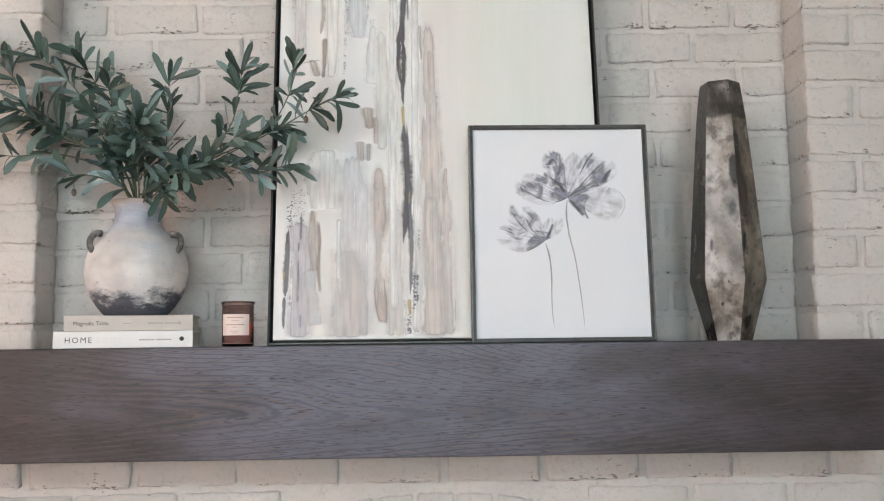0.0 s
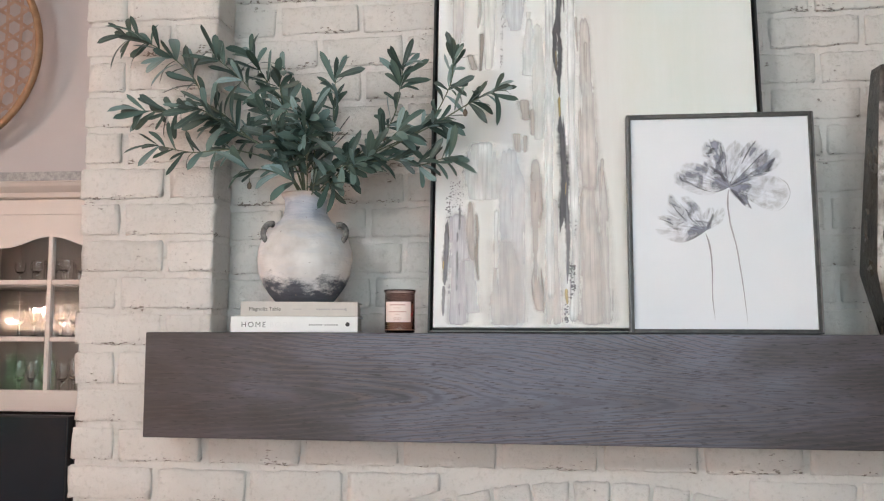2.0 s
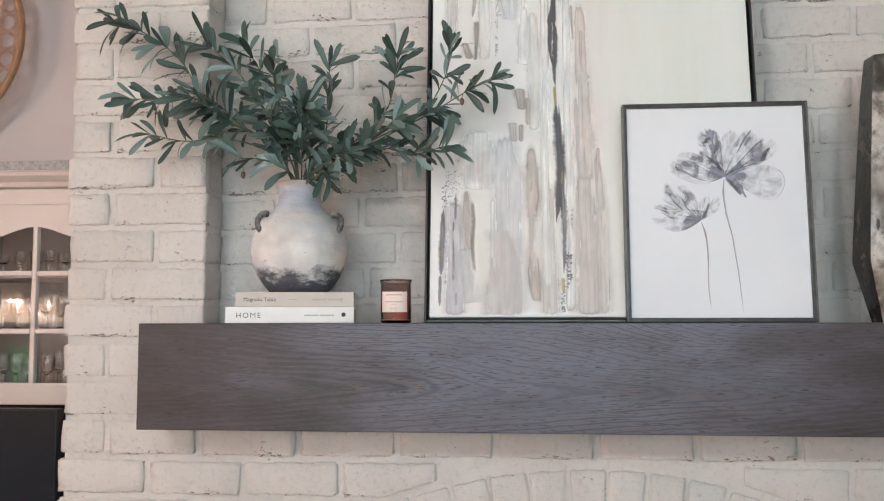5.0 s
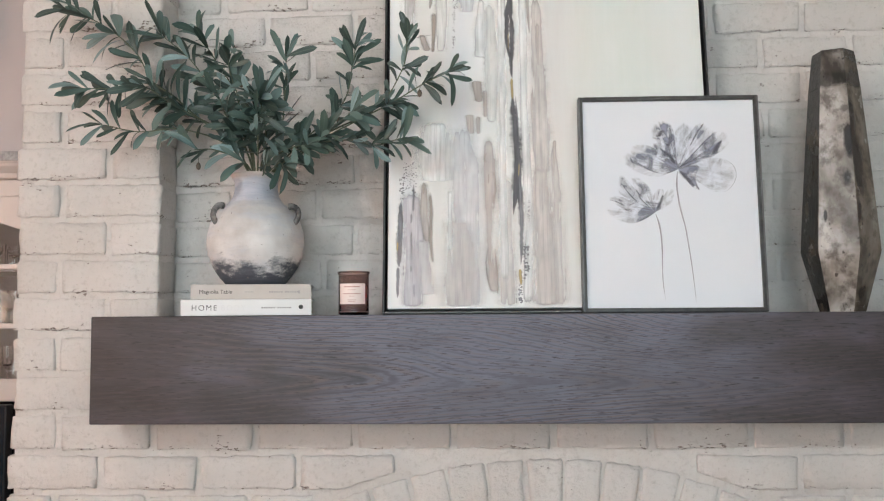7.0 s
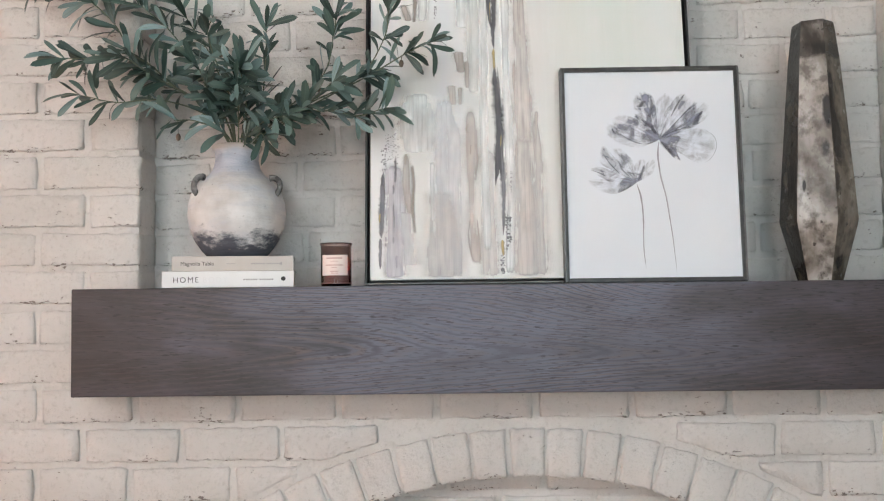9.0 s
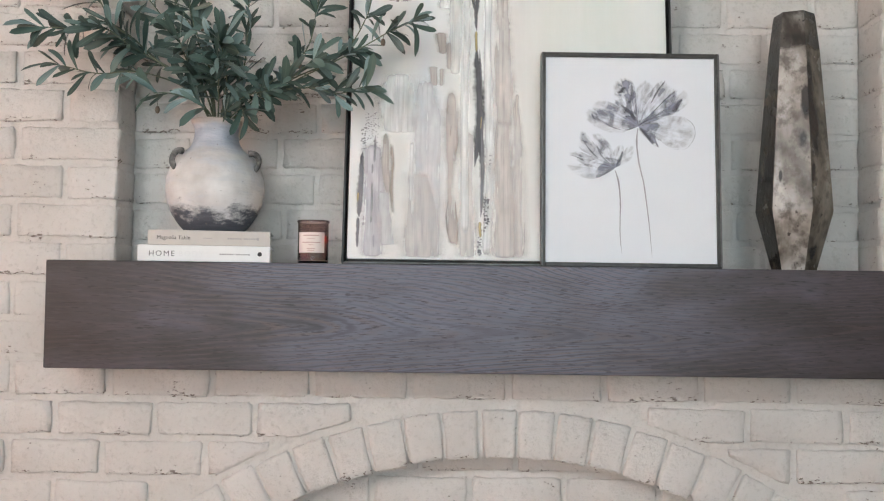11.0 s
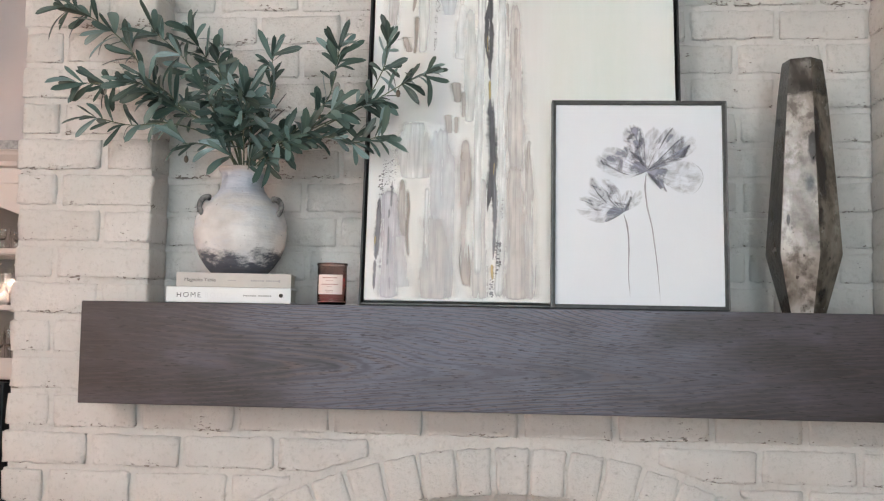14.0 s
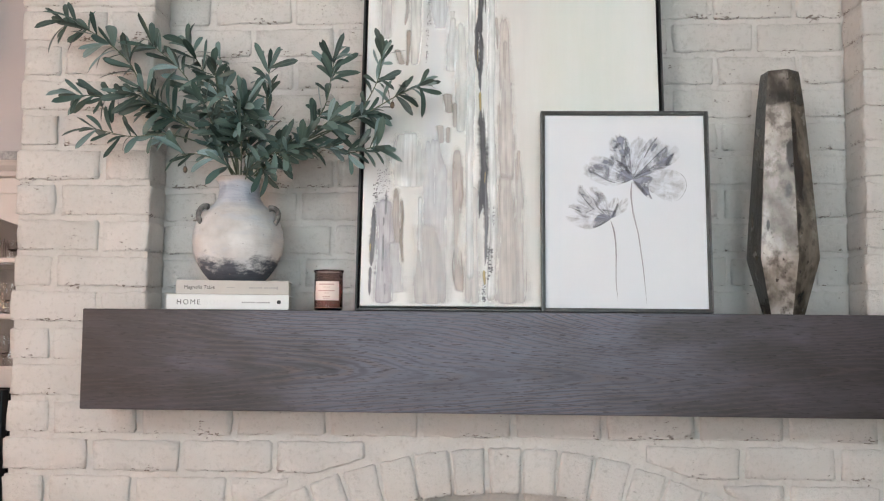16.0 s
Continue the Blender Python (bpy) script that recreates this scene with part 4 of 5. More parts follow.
dots(114, 118, -18, 127, 80, 1.0, "charcoal", 1)
dots(118, 123, -6, 50, 46, 0.9, "charcoal", 2)
dots(27, 51, 332, 388, 90, 1.1, "slate", 3)
dots(21, 29, 360, 400, 24, 1.5, "charcoal", 8)
dots(232, 240, 480, 540, 46, 1.7, "charcoal", 4)
dots(223, 228, 549, 581, 24, 1.8, "slate", 5)
dots(240, 244, 404, 443, 24, 1.1, "slate", 6)

# ---- flower print ----
print_ = thing("flower_print", "white print of two grey watercolour flowers, slim pewter frame", "picture", pose(0.8705, -0.0805, TOP + 0.001, -3.8, 0, 0))
PW, PH = 0.356, 0.432
part("print_sheet", box(0.006, PW - 0.006, 0.004, 0.016, 0.006, PH - 0.006), PAPER, print_)
for b in ((0.0, 0.0085, 0.0, PH), (PW - 0.0085, PW, 0.0, PH), (0.0085, PW - 0.0085, 0.0, 0.0085), (0.0085, PW - 0.0085, PH - 0.0085, PH)):
    part("frame_rail", box(b[0], b[1], -0.003, 0.022, b[2], b[3], 0.0012, 2), FRAME_GREY, print_)
for b in ((0.0, 0.0032, 0.002, PH - 0.002), (PW - 0.0032, PW, 0.002, PH - 0.002)):
    part("frame_bead", box(b[0], b[1], -0.0046, -0.0028, b[2], b[3], 0.0006, 1), FRAME_EDGE, print_)

INKS = {n: petal_material(f"{n}_petal_wash", d) for n, d in (("dark", 1.10), ("mid", 0.72), ("pale", 0.52))}
SHADE = paint_material("ink_shade", (0.075, 0.073, 0.095), rough=0.7, soft=0.85)
STALK = paint_material("stalk_ink", (0.40, 0.395, 0.42), 0.43, 0.7)


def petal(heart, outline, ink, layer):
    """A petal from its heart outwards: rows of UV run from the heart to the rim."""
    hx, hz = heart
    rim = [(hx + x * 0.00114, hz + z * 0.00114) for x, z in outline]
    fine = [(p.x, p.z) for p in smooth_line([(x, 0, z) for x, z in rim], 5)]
    bm = bmesh.new()
    uv = bm.loops.layers.uv.new("UVMap")
    rows = []
    for ring in range(6):
        f = ring / 5
        row = []
        for i, (x, z) in enumerate(fine):
            k = f * (1 + 0.05 * noise.noise(Vector((x * 400, z * 400, layer))) * f)
            row.append((bm.verts.new((hx + (x - hx) * k, 0.0036 - 0.00008 * layer, hz + (z - hz) * k)), f, i / (len(fine) - 1)))
        rows.append(row)
    for lo, hi in zip(rows, rows[1:]):
        for i in range(len(fine) - 1):
            quad = (lo[i], lo[i + 1], hi[i + 1], hi[i])
            face = bm.faces.new([q[0] for q in quad])
            for loop, q in zip(face.loops, quad):
                loop[uv].uv = (q[1], q[2])
    part("petal", bm, INKS[ink], print_, smooth=True)


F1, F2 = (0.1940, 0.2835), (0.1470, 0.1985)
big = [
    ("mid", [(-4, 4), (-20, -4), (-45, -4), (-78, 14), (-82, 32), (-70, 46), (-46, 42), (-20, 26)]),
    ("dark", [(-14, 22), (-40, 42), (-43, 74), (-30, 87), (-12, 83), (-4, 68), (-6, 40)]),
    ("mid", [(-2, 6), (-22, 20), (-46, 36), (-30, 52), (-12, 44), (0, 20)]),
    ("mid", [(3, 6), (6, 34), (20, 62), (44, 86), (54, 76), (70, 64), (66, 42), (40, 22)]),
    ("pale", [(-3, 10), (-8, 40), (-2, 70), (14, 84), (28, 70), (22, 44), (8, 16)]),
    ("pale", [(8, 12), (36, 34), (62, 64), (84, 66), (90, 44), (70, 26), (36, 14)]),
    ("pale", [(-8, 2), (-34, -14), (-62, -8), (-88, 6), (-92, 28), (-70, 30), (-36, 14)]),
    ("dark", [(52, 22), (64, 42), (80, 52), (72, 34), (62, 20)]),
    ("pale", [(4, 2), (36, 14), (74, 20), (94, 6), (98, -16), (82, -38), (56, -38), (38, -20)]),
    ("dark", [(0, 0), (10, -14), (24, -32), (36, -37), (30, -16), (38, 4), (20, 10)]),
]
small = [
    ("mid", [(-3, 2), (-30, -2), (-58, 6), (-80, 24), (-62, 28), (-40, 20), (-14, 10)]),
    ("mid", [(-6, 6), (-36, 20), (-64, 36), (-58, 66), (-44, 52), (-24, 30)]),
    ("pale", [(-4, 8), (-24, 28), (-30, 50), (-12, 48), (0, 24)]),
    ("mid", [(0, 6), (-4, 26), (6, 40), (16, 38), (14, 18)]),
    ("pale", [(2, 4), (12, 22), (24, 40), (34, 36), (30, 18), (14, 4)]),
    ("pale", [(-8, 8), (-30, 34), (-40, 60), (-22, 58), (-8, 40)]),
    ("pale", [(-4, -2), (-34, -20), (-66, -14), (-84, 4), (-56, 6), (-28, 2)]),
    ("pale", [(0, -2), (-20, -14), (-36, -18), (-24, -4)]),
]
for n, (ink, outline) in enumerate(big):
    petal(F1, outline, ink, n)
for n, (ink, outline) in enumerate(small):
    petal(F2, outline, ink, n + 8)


def inked(heart, lines, mat, name):
    for n, (path, widths) in enumerate(lines):
        pts = [(heart[0] + x * 0.00114, heart[1] + z * 0.00114) for x, z in path]
        fine = [(p.x, p.z) for p in smooth_line([(x, 0, z) for x, z in pts], 5)]
        ws = np.interp(np.linspace(0, 1, len(fine)), np.linspace(0, 1, len(widths)), widths)
        v, f = strip(fine, [w * 0.00114 * (1.7 if name == "ink_line" else 1.0) for w in ws], n + 40 + len(name), 0.0, 0.35, 0.002)
        rows = len(v) // 3
        part(name, raw_mesh(name, [(a, b - 0.0 + 0.0023 if b > -1 else b, c) for a, b, c in v], f, mat, True, ([0.0, 0.5, 1.0] if name == "ink_line" else [0.25, 0.5, 0.75]) * rows, [i / (rows - 1) for i in range(rows) for _ in range(3)]), None, print_)


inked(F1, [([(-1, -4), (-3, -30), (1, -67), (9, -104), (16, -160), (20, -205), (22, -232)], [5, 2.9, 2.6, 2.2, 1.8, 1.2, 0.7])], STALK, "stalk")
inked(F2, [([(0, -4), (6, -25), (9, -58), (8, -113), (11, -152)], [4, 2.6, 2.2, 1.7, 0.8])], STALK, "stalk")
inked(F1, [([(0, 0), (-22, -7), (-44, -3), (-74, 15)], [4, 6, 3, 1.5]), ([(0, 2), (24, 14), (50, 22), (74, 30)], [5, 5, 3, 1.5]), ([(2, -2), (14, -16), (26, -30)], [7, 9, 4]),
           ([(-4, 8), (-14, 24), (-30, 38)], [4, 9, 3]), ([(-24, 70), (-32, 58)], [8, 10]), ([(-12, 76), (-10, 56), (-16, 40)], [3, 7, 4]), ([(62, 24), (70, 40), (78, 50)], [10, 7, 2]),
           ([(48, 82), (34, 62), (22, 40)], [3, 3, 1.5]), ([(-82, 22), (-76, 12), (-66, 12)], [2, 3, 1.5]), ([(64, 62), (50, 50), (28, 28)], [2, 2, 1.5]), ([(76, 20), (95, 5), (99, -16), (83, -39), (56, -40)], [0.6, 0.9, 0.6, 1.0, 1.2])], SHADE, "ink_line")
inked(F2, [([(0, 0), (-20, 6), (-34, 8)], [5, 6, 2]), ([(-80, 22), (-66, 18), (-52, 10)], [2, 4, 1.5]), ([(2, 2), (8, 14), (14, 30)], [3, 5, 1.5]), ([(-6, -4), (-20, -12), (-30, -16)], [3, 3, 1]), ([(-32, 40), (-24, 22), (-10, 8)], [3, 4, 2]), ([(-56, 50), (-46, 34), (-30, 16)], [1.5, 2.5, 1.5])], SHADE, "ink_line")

# ---- faceted vase ----
vase = thing("faceted_vase", "tall six-sided smoky glazed ceramic vase on the mantel", "vase", pose(1.387, -0.030, TOP, 0, 0, -24))
VASE_ROWS = [(0.046, 0.0), (0.0475, 0.004), (0.0795, 0.114), (0.0805, 0.120), (0.0745, 0.200), (0.0635, 0.330), (0.0530, 0.444)]
COLLAR_ROWS = [(0.0530, 0.4443), (0.0440, 0.512), (0.0420, 0.520), (0.0375, 0.521), (0.0375, 0.46), (0.055, 0.30)]
for name, rows, closed in (("vase_body", VASE_ROWS, True), ("vase_collar", COLLAR_ROWS, False)):
    bm = lathe([(r * 0.915, z) for r, z in rows], 6, close_bottom=closed)
    bmesh.ops.bevel(bm, geom=[e for e in bm.edges if not e.is_boundary and e.calc_face_angle(0.0) > 0.2], offset=0.0016, segments=2, affect="EDGES", profile=0.5)
    me = mesh_of(bm, name, VASE_SHADED)
    me.materials.append(VASE_LIT)
    me.materials.append(VASE_HALF_LIT)
    # facets coloured as if lit: front pale, left dark, right between
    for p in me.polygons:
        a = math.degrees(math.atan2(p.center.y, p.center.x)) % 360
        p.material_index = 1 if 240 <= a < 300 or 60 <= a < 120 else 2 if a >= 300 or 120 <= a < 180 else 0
    part(name, me, None, vase, "dark-banded collar" if name == "vase_collar" else "")

# ---- clay pot on books ----
BOOKS_TOP = 0.0615
pot = thing("clay_pot", "round whitewashed clay pot with two small loop handles, standing on books", "pot", pose(0.213, -0.020, TOP + BOOKS_TOP, 0, 0, 12))
rows = [(0.052, 0.0), (0.060, 0.002), (0.071, 0.015), (0.085, 0.036), (0.0945, 0.060), (0.0985, 0.086), (0.0965, 0.110), (0.0895, 0.131), (0.078, 0.148), (0.062, 0.162), (0.0505, 0.172), (0.0455, 0.184), (0.0430, 0.199),
        (0.0440, 0.212), (0.0485, 0.219), (0.0510, 0.223), (0.0505, 0.2275), (0.047, 0.228), (0.0425, 0.223), (0.0385, 0.209), (0.040, 0.190), (0.07, 0.145), (0.085, 0.09), (0.06, 0.02)]
part("pot_body", lathe(rows, 72, 0.018), POT, pot, smooth=True)
for side in (-1, 1):
    a = radians(-12) if side > 0 else radians(192 + 4)
    d = Vector((math.cos(a - 0.30 * side), math.sin(a - 0.30 * side), 0))
    t = Vector((0, 0, 1)).cross(d)
    pts = []
    for i in range(15):
        f = math.pi * 1.15 * i / 14 - 0.25
        pts.append(d * (0.080 + 0.0175 * math.sin(f)) + Vector((0, 0, 0.140 + 0.0185 * math.cos(f))) + t * 0.002 * math.sin(f * 2))
    part("loop_handle", tube(pts, [0.0072 - 0.0014 * math.sin(math.pi * i / 14) for i in range(15)], 10), HANDLE, pot, "dark mottled clay loop", smooth=True)


# ---- books ----
def book(name, label, x0, x1, y0, y1, z, h, cover, turn):
    ob = thing(name, label, "book", pose(x0, y0, z, 0, 0, turn))
    w, d = x1 - x0, y1 - y0
    part("back_cover", box(0, w, 0.0022, d, 0, 0.0026, 0.0006, 1), cover, ob)
    part("front_cover", box(0, w, 0.0022, d, h - 0.0026, h, 0.0006, 1), cover, ob)
    part("spine", box(0, w, 0, 0.0026, 0.0, h, 0.0009, 2), cover, ob)
    part("page_block", box(0.004, w - 0.004, 0.0028, d - 0.005, 0.0028, h - 0.0028), PAGES, ob, "cream page block")
    return ob


B1, B2 = 0.0315, 0.0290
low = book("white_book", "thick white hardback lying flat on the mantel", 0.0875, 0.340, -0.108, 0.052, TOP + 0.0006, B1, COVER_WHITE, 8.0)
high = book("greige_book", "greige cloth hardback lying on a white book", 0.1055, 0.339, -0.104, 0.046, TOP + B1 + 0.001, B2, COVER_GREY, 8.5)
FLAT = pose(0, 0, 0, 90, 0, 0)
lettering("title", "HOME", 0.0150, INK, low, pose(0.0205, -0.0003, 0.0100) @ FLAT, "dark spine title", 1.30, -0.00012)
lettering("title", "BODY", 0.0150, INK_FAINT, low, pose(0.0770, -0.0003, 0.0100) @ FLAT, "faint embossed spine title", 1.30)
lettering("title", "Magnolia Table", 0.0105, INK, high, pose(0.0165, -0.0003, 0.0110) @ FLAT, "dark spine title", 1.0)


def bars(parent, x, z, widths, h, mat, gap=0.0022):
    for w in widths:
        part("print_bar", box(x, x + w, -0.0004, 0.0003, z, z + h), mat, parent)
        x += w + gap


bars(high, 0.104, 0.0135, [0.017], 0.0012, INK_MID)
bars(high, 0.151, 0.0125, [0.0036] * 6, 0.0030, INK_MID, 0.0010)
bars(high, 0.182, 0.0125, [0.0036] * 6, 0.0030, INK_MID, 0.0010)
bars(high, 0.208, 0.0105, [0.0030], 0.0065, INK_MID)
bars(low, 0.155, 0.0135, [0.0036] * 6, 0.0028, INK_MID, 0.0010)
bars(low, 0.186, 0.0135, [0.0036] * 6, 0.0028, INK_MID, 0.0010)
bm = lathe([(0.0, 0.0), (0.0045, 0.0), (0.0045, 0.0006), (0.0, 0.0006)], 8, close_bottom=False)
part("emblem", bm, INK, low, "small dark publisher mark", pose(0.232, -0.0001, 0.0160, 90))

# ---- candle ----
candle = thing("candle_jar", "lit candle in an amber glass jar with cream label", "candle", pose(0.418, -0.048, TOP))
R = 0.0305
jar = part("jar", lathe([(R - 0.003, 0.0), (R - 0.0005, 0.002), (R, 0.006), (R, 0.080), (R + 0.0018, 0.082), (R + 0.0022, 0.0845), (R + 0.0012, 0.0865), (R - 0.0012, 0.0865), (R - 0.0025, 0.083), (R - 0.0027, 0.008), (R - 0.006, 0.005), (0.002, 0.005)], 56), AMBER, candle, "amber glass jar", smooth=True)
jar.visible_shadow = False
part("wax", lathe([(R - 0.0032, 0.0056), (R - 0.0032, 0.057), (R - 0.0060, 0.0565), (R - 0.0075, 0.034), (R - 0.011, 0.0305), (0.001, 0.030)], 40), WAX, candle, "pale wax", smooth=True)
part("wick", tube([(0, 0, 0.029), (0.0005, 0, 0.033), (0.0010, 0, 0.037)], 0.0007, 6), WICK, candle)
part("flame", lathe([(0.0008, 0.033), (0.0036, 0.037), (0.0038, 0.041), (0.0022, 0.047), (0.0003, 0.053)], 12), FLAME, candle, "small warm flame", smooth=True)
verts, faces = [], []
for i in range(17):
    a = radians(-90) + (i - 8) * 0.118
    for z in (0.0215, 0.0620):
        verts.append(((R + 0.0004) * math.cos(a), (R + 0.0004) * math.sin(a), z))
faces = [(2 * i, 2 * i + 2, 2 * i + 3, 2 * i + 1) for i in range(16)]
tag = part("label_sticker", raw_mesh("label_sticker", verts, faces, LABEL, True), None, candle, "cream paper label")
for z, w, h in ((0.0545, 0.62, 0.0022), (0.0490, 0.30, 0.0010), (0.0410, 0.70, 0.0018), (0.0365, 0.20, 0.001), (0.0290, 0.32, 0.0012), (0.0255, 0.26, 0.0010)):
    n = 12
    verts = []
    for i in range(n + 1):
        a = radians(-90) + (i / n - 0.5) * 2 * w * 0.85
        verts += [((R + 0.0007) * math.cos(a), (R + 0.0007) * math.sin(a), z), ((R + 0.0007) * math.cos(a), (R + 0.0007) * math.sin(a), z + h)]
    part("print_bar", raw_mesh("print_bar", verts, [(2 * i, 2 * i + 2, 2 * i + 3, 2 * i + 1) for i in range(n)], LABEL_INK), None, tag)


# ---- olive branches ----
def leaf_mesh(seed):
    """A narrow folded leaf along +x, one unit long, broadest past its middle, its face to +z."""
    r = random.Random(seed)
    curl, fold, bend = r.uniform(-0.15, 0.70), r.uniform(0.08, 0.35), r.uniform(-0.24, 0.24)
    fat = r.uniform(0.092, 0.134)
    bm = bmesh.new()
    uv = bm.loops.layers.uv.new("UVMap")
    n, rows = 10, []
    for i in range(n + 1):
        t = i / n
        w = fat * (max(0.0, math.sin(math.pi * t**1.50)) ** 0.44) * (0.55 + 0.55 * t) + 0.010 * (1 - t) + 0.004
        z, y = -curl * t * t, bend * t * t
        rows.append([(bm.verts.new((t * (1 - 0.1 * abs(curl) * t), y + s * w, z + abs(s) * w * fold)), t, 0.5 + s * 0.5) for s in (-1, 0, 1)])
    for lo, hi in zip(rows, rows[1:]):
        for i in range(2):
            quad = (lo[i], hi[i], hi[i + 1], lo[i + 1])
            f = bm.faces.new([q[0] for q in quad])
            for loop, q in zip(f.loops, quad):
                loop[uv].uv = (q[1], q[2])
    return mesh_of(bm, "leaf", LEAF, True)


LEAVES = [leaf_mesh(s) for s in range(12)]
leaf_rng = random.Random(21)
MOUTH = Vector((0.213, -0.020, TOP + BOOKS_TOP + 0.205))


# openings between the sprays where the bricks show
GAPS = [(0.118, 1.905, 0.028, 0.042), (0.216, 2.075, 0.022, 0.060), (0.335, 1.990, 0.026, 0.050), (0.010, 2.055, 0.020, 0.022)]


def add_leaf(ob, p, way, length):
    face = (Vector((0, -1, 0.5)) + 0.75 * Vector([leaf_rng.uniform(-1, 1) for _ in range(3)])).normalized()
    yy = face.cross(way).normalized()
    zz = way.cross(yy)
    tip = MOUTH + p + way * length
    mid = MOUTH + p + way * length * 0.6
    for gx, gz, rx, rz in GAPS:
        if ((mid.x - gx) / rx) ** 2 + ((mid.z - gz) / rz) ** 2 < 1:
            return
    if tip.y > 0.088 and 0.0 < tip.x < 1.57:
        return
    for f in (0.3, 0.65, 1.0):
        q = p + way * length * f
        if q.z < 0.026 and math.hypot(q.x, q.y) < 0.064:
            return
    if (p + way * length).z < 0.075 and leaf_rng.random() < 0.5:
        return
    m = Matrix((way, yy, zz)).transposed().to_4x4()
    part("leaf", LEAVES[leaf_rng.randrange(12)], None, ob, at=Matrix.Translation(p) @ m @ Matrix.Diagonal((length, length * leaf_rng.uniform(0.85, 1.2), length, 1)))


def olive_branch(points, depth, size=0.056, whorl=5, tip=6, bare=1, fruit=()):
    """A stem from the pot's mouth through (x, z) points, swinging out to y = depth at its tip. A whorl of leaves
    stands at each point past the bare ones, a fuller one at the tip, and odd leaves between."""
    n = len(points)
    line = [Vector((0, 0, -0.06)), Vector((0, 0, 0))]
    for i, (x, z) in enumerate(points):
        f = (i + 1) / n
        line.append(Vector((x, MOUTH.y + (depth - MOUTH.y) * f**0.8, z)) - MOUTH)
    line[0].x, line[1].x = -0.05 * line[2].x, 0.10 * line[2].x
    steps = 6
    fine = smooth_line(line, steps)
    ob = thing("olive_branch", "grey-green artificial olive branch standing in the clay pot", "branch", Matrix.Translation(MOUTH), "olive branches in the pot")
    last = len(fine) - 1
    part("stem", tube(fine, [0.0023 - 0.0014 * i / last for i in range(last + 1)], 6), STEM, ob, smooth=True)
    for i in range((1 + bare) * steps, last + 1):
        node = i % steps == 0
        count = tip + 1 if i == last else whorl + 1 if node else 1
        d = (fine[min(i + 1, last)] - fine[max(i - 1, 0)]).normalized()
        side = d.cross(Vector((0, -1, 0))).normalized()
        front = d.cross(side).normalized()
        for j in range(count):
            spin = i * 1.35 + j * 2 * math.pi / count + leaf_rng.uniform(-0.5, 0.5)
            out = (math.cos(spin) * side + 0.8 * math.sin(spin) * front).normalized()
            lean = leaf_rng.uniform(0.10, 1.05) if i == last else leaf_rng.uniform(0.40, 1.20)
            way = (d * math.cos(lean) + out * math.sin(lean) + Vector((0, 0, leaf_rng.uniform(-0.40, 0.12)))).normalized()
            add_leaf(ob, fine[i] + d * leaf_rng.uniform(-0.010, 0.008), way, size * leaf_rng.uniform(0.80, 1.35))
    for x, z in fruit:
        q = Vector((x, MOUTH.y + 0.9 * (depth - MOUTH.y), z)) - MOUTH
        near = min(fine, key=lambda v: (v - q).length)
        bm = lathe([(0.0005, -0.0075), (0.0035, -0.0055), (0.0050, 0.0), (0.0036, 0.0055), (0.0005, 0.0078)], 12)
        fruit_ob = part("olive", bm, OLIVE, ob, "small dark olive", Matrix.Translation(q), smooth=True)
        part("fruit_stalk", tube([near, (near + q) / 2 + Vector((0, 0, 0.004)), q + Vector((0, 0, 0.007))], 0.0006, 5), STEM, ob)
    return ob


olive_branch([(0.187, 1.870), (0.101, 1.923), (0.049, 1.970), (0.007, 1.999), (-0.021, 2.051), (-0.063, 2.094), (-0.116, 2.127), (-0.157, 2.140)], -0.085, 0.058, 4, 5, 2)
olive_branch([(0.165, 1.882), (0.072, 1.938), (0.038, 1.959), (0.008, 1.976), (-0.049, 1.971), (-0.100, 1.969)], -0.130, 0.055, 5, 5, 1)
olive_branch([(0.165, 1.865), (0.073, 1.897), (-0.005, 1.889), (-0.066, 1.899)], -0.110, 0.052, 5, 4, 1)
olive_branch([(0.193, 1.882), (0.132, 1.974), (0.077, 2.050), (0.022, 2.098)], -0.040, 0.058, 4, 7, 1)
olive_branch([(0.199, 1.893), (0.169, 1.985), (0.131, 2.048), (0.104, 2.092)], -0.060, 0.054, 4, 6, 1)
olive_branch([(0.204, 1.904), (0.177, 1.985), (0.168, 2.031), (0.184, 2.062)], -0.090, 0.050, 4, 5, 1, [(0.196, 1.985)])
olive_branch([(0.244, 1.870), (0.249, 1.909), (0.251, 1.936)], -0.150, 0.060, 9, 12, 0)
olive_branch([(0.267, 1.892), (0.281, 1.983), (0.286, 2.035)], -0.080, 0.056, 5, 5, 0)
olive_branch([(0.199, 1.864), (0.173, 1.911), (0.164, 1.945)], -0.120, 0.056, 5, 6, 1)
olive_branch([(0.199, 1.830), (0.148, 1.850), (0.115, 1.846)], -0.120, 0.060, 3, 5, 1, [(0.120, 1.815)])
olive_branch([(0.240, 1.805), (0.254, 1.818)], -0.110, 0.042, 4, 6, 0)
olive_branch([(0.307, 1.874), (0.393, 1.949), (0.416, 2.027), (0.423, 2.066)], -0.060, 0.050, 6, 5, 0)
olive_branch([(0.311, 1.855), (0.366, 1.875), (0.420, 1.910)], -0.130, 0.054, 6, 6, 0, [(0.395, 1.905)])
olive_branch([(0.346, 1.879), (0.467, 1.935), (0.521, 2.008), (0.532, 2.058)], -0.110, 0.046, 5, 6, 1)
olive_branch([(0.346, 1.870), (0.493, 1.940), (0.567, 1.976), (0.612, 1.990)], -0.125, 0.046, 6, 6, 1, [(0.556, 1.952)])
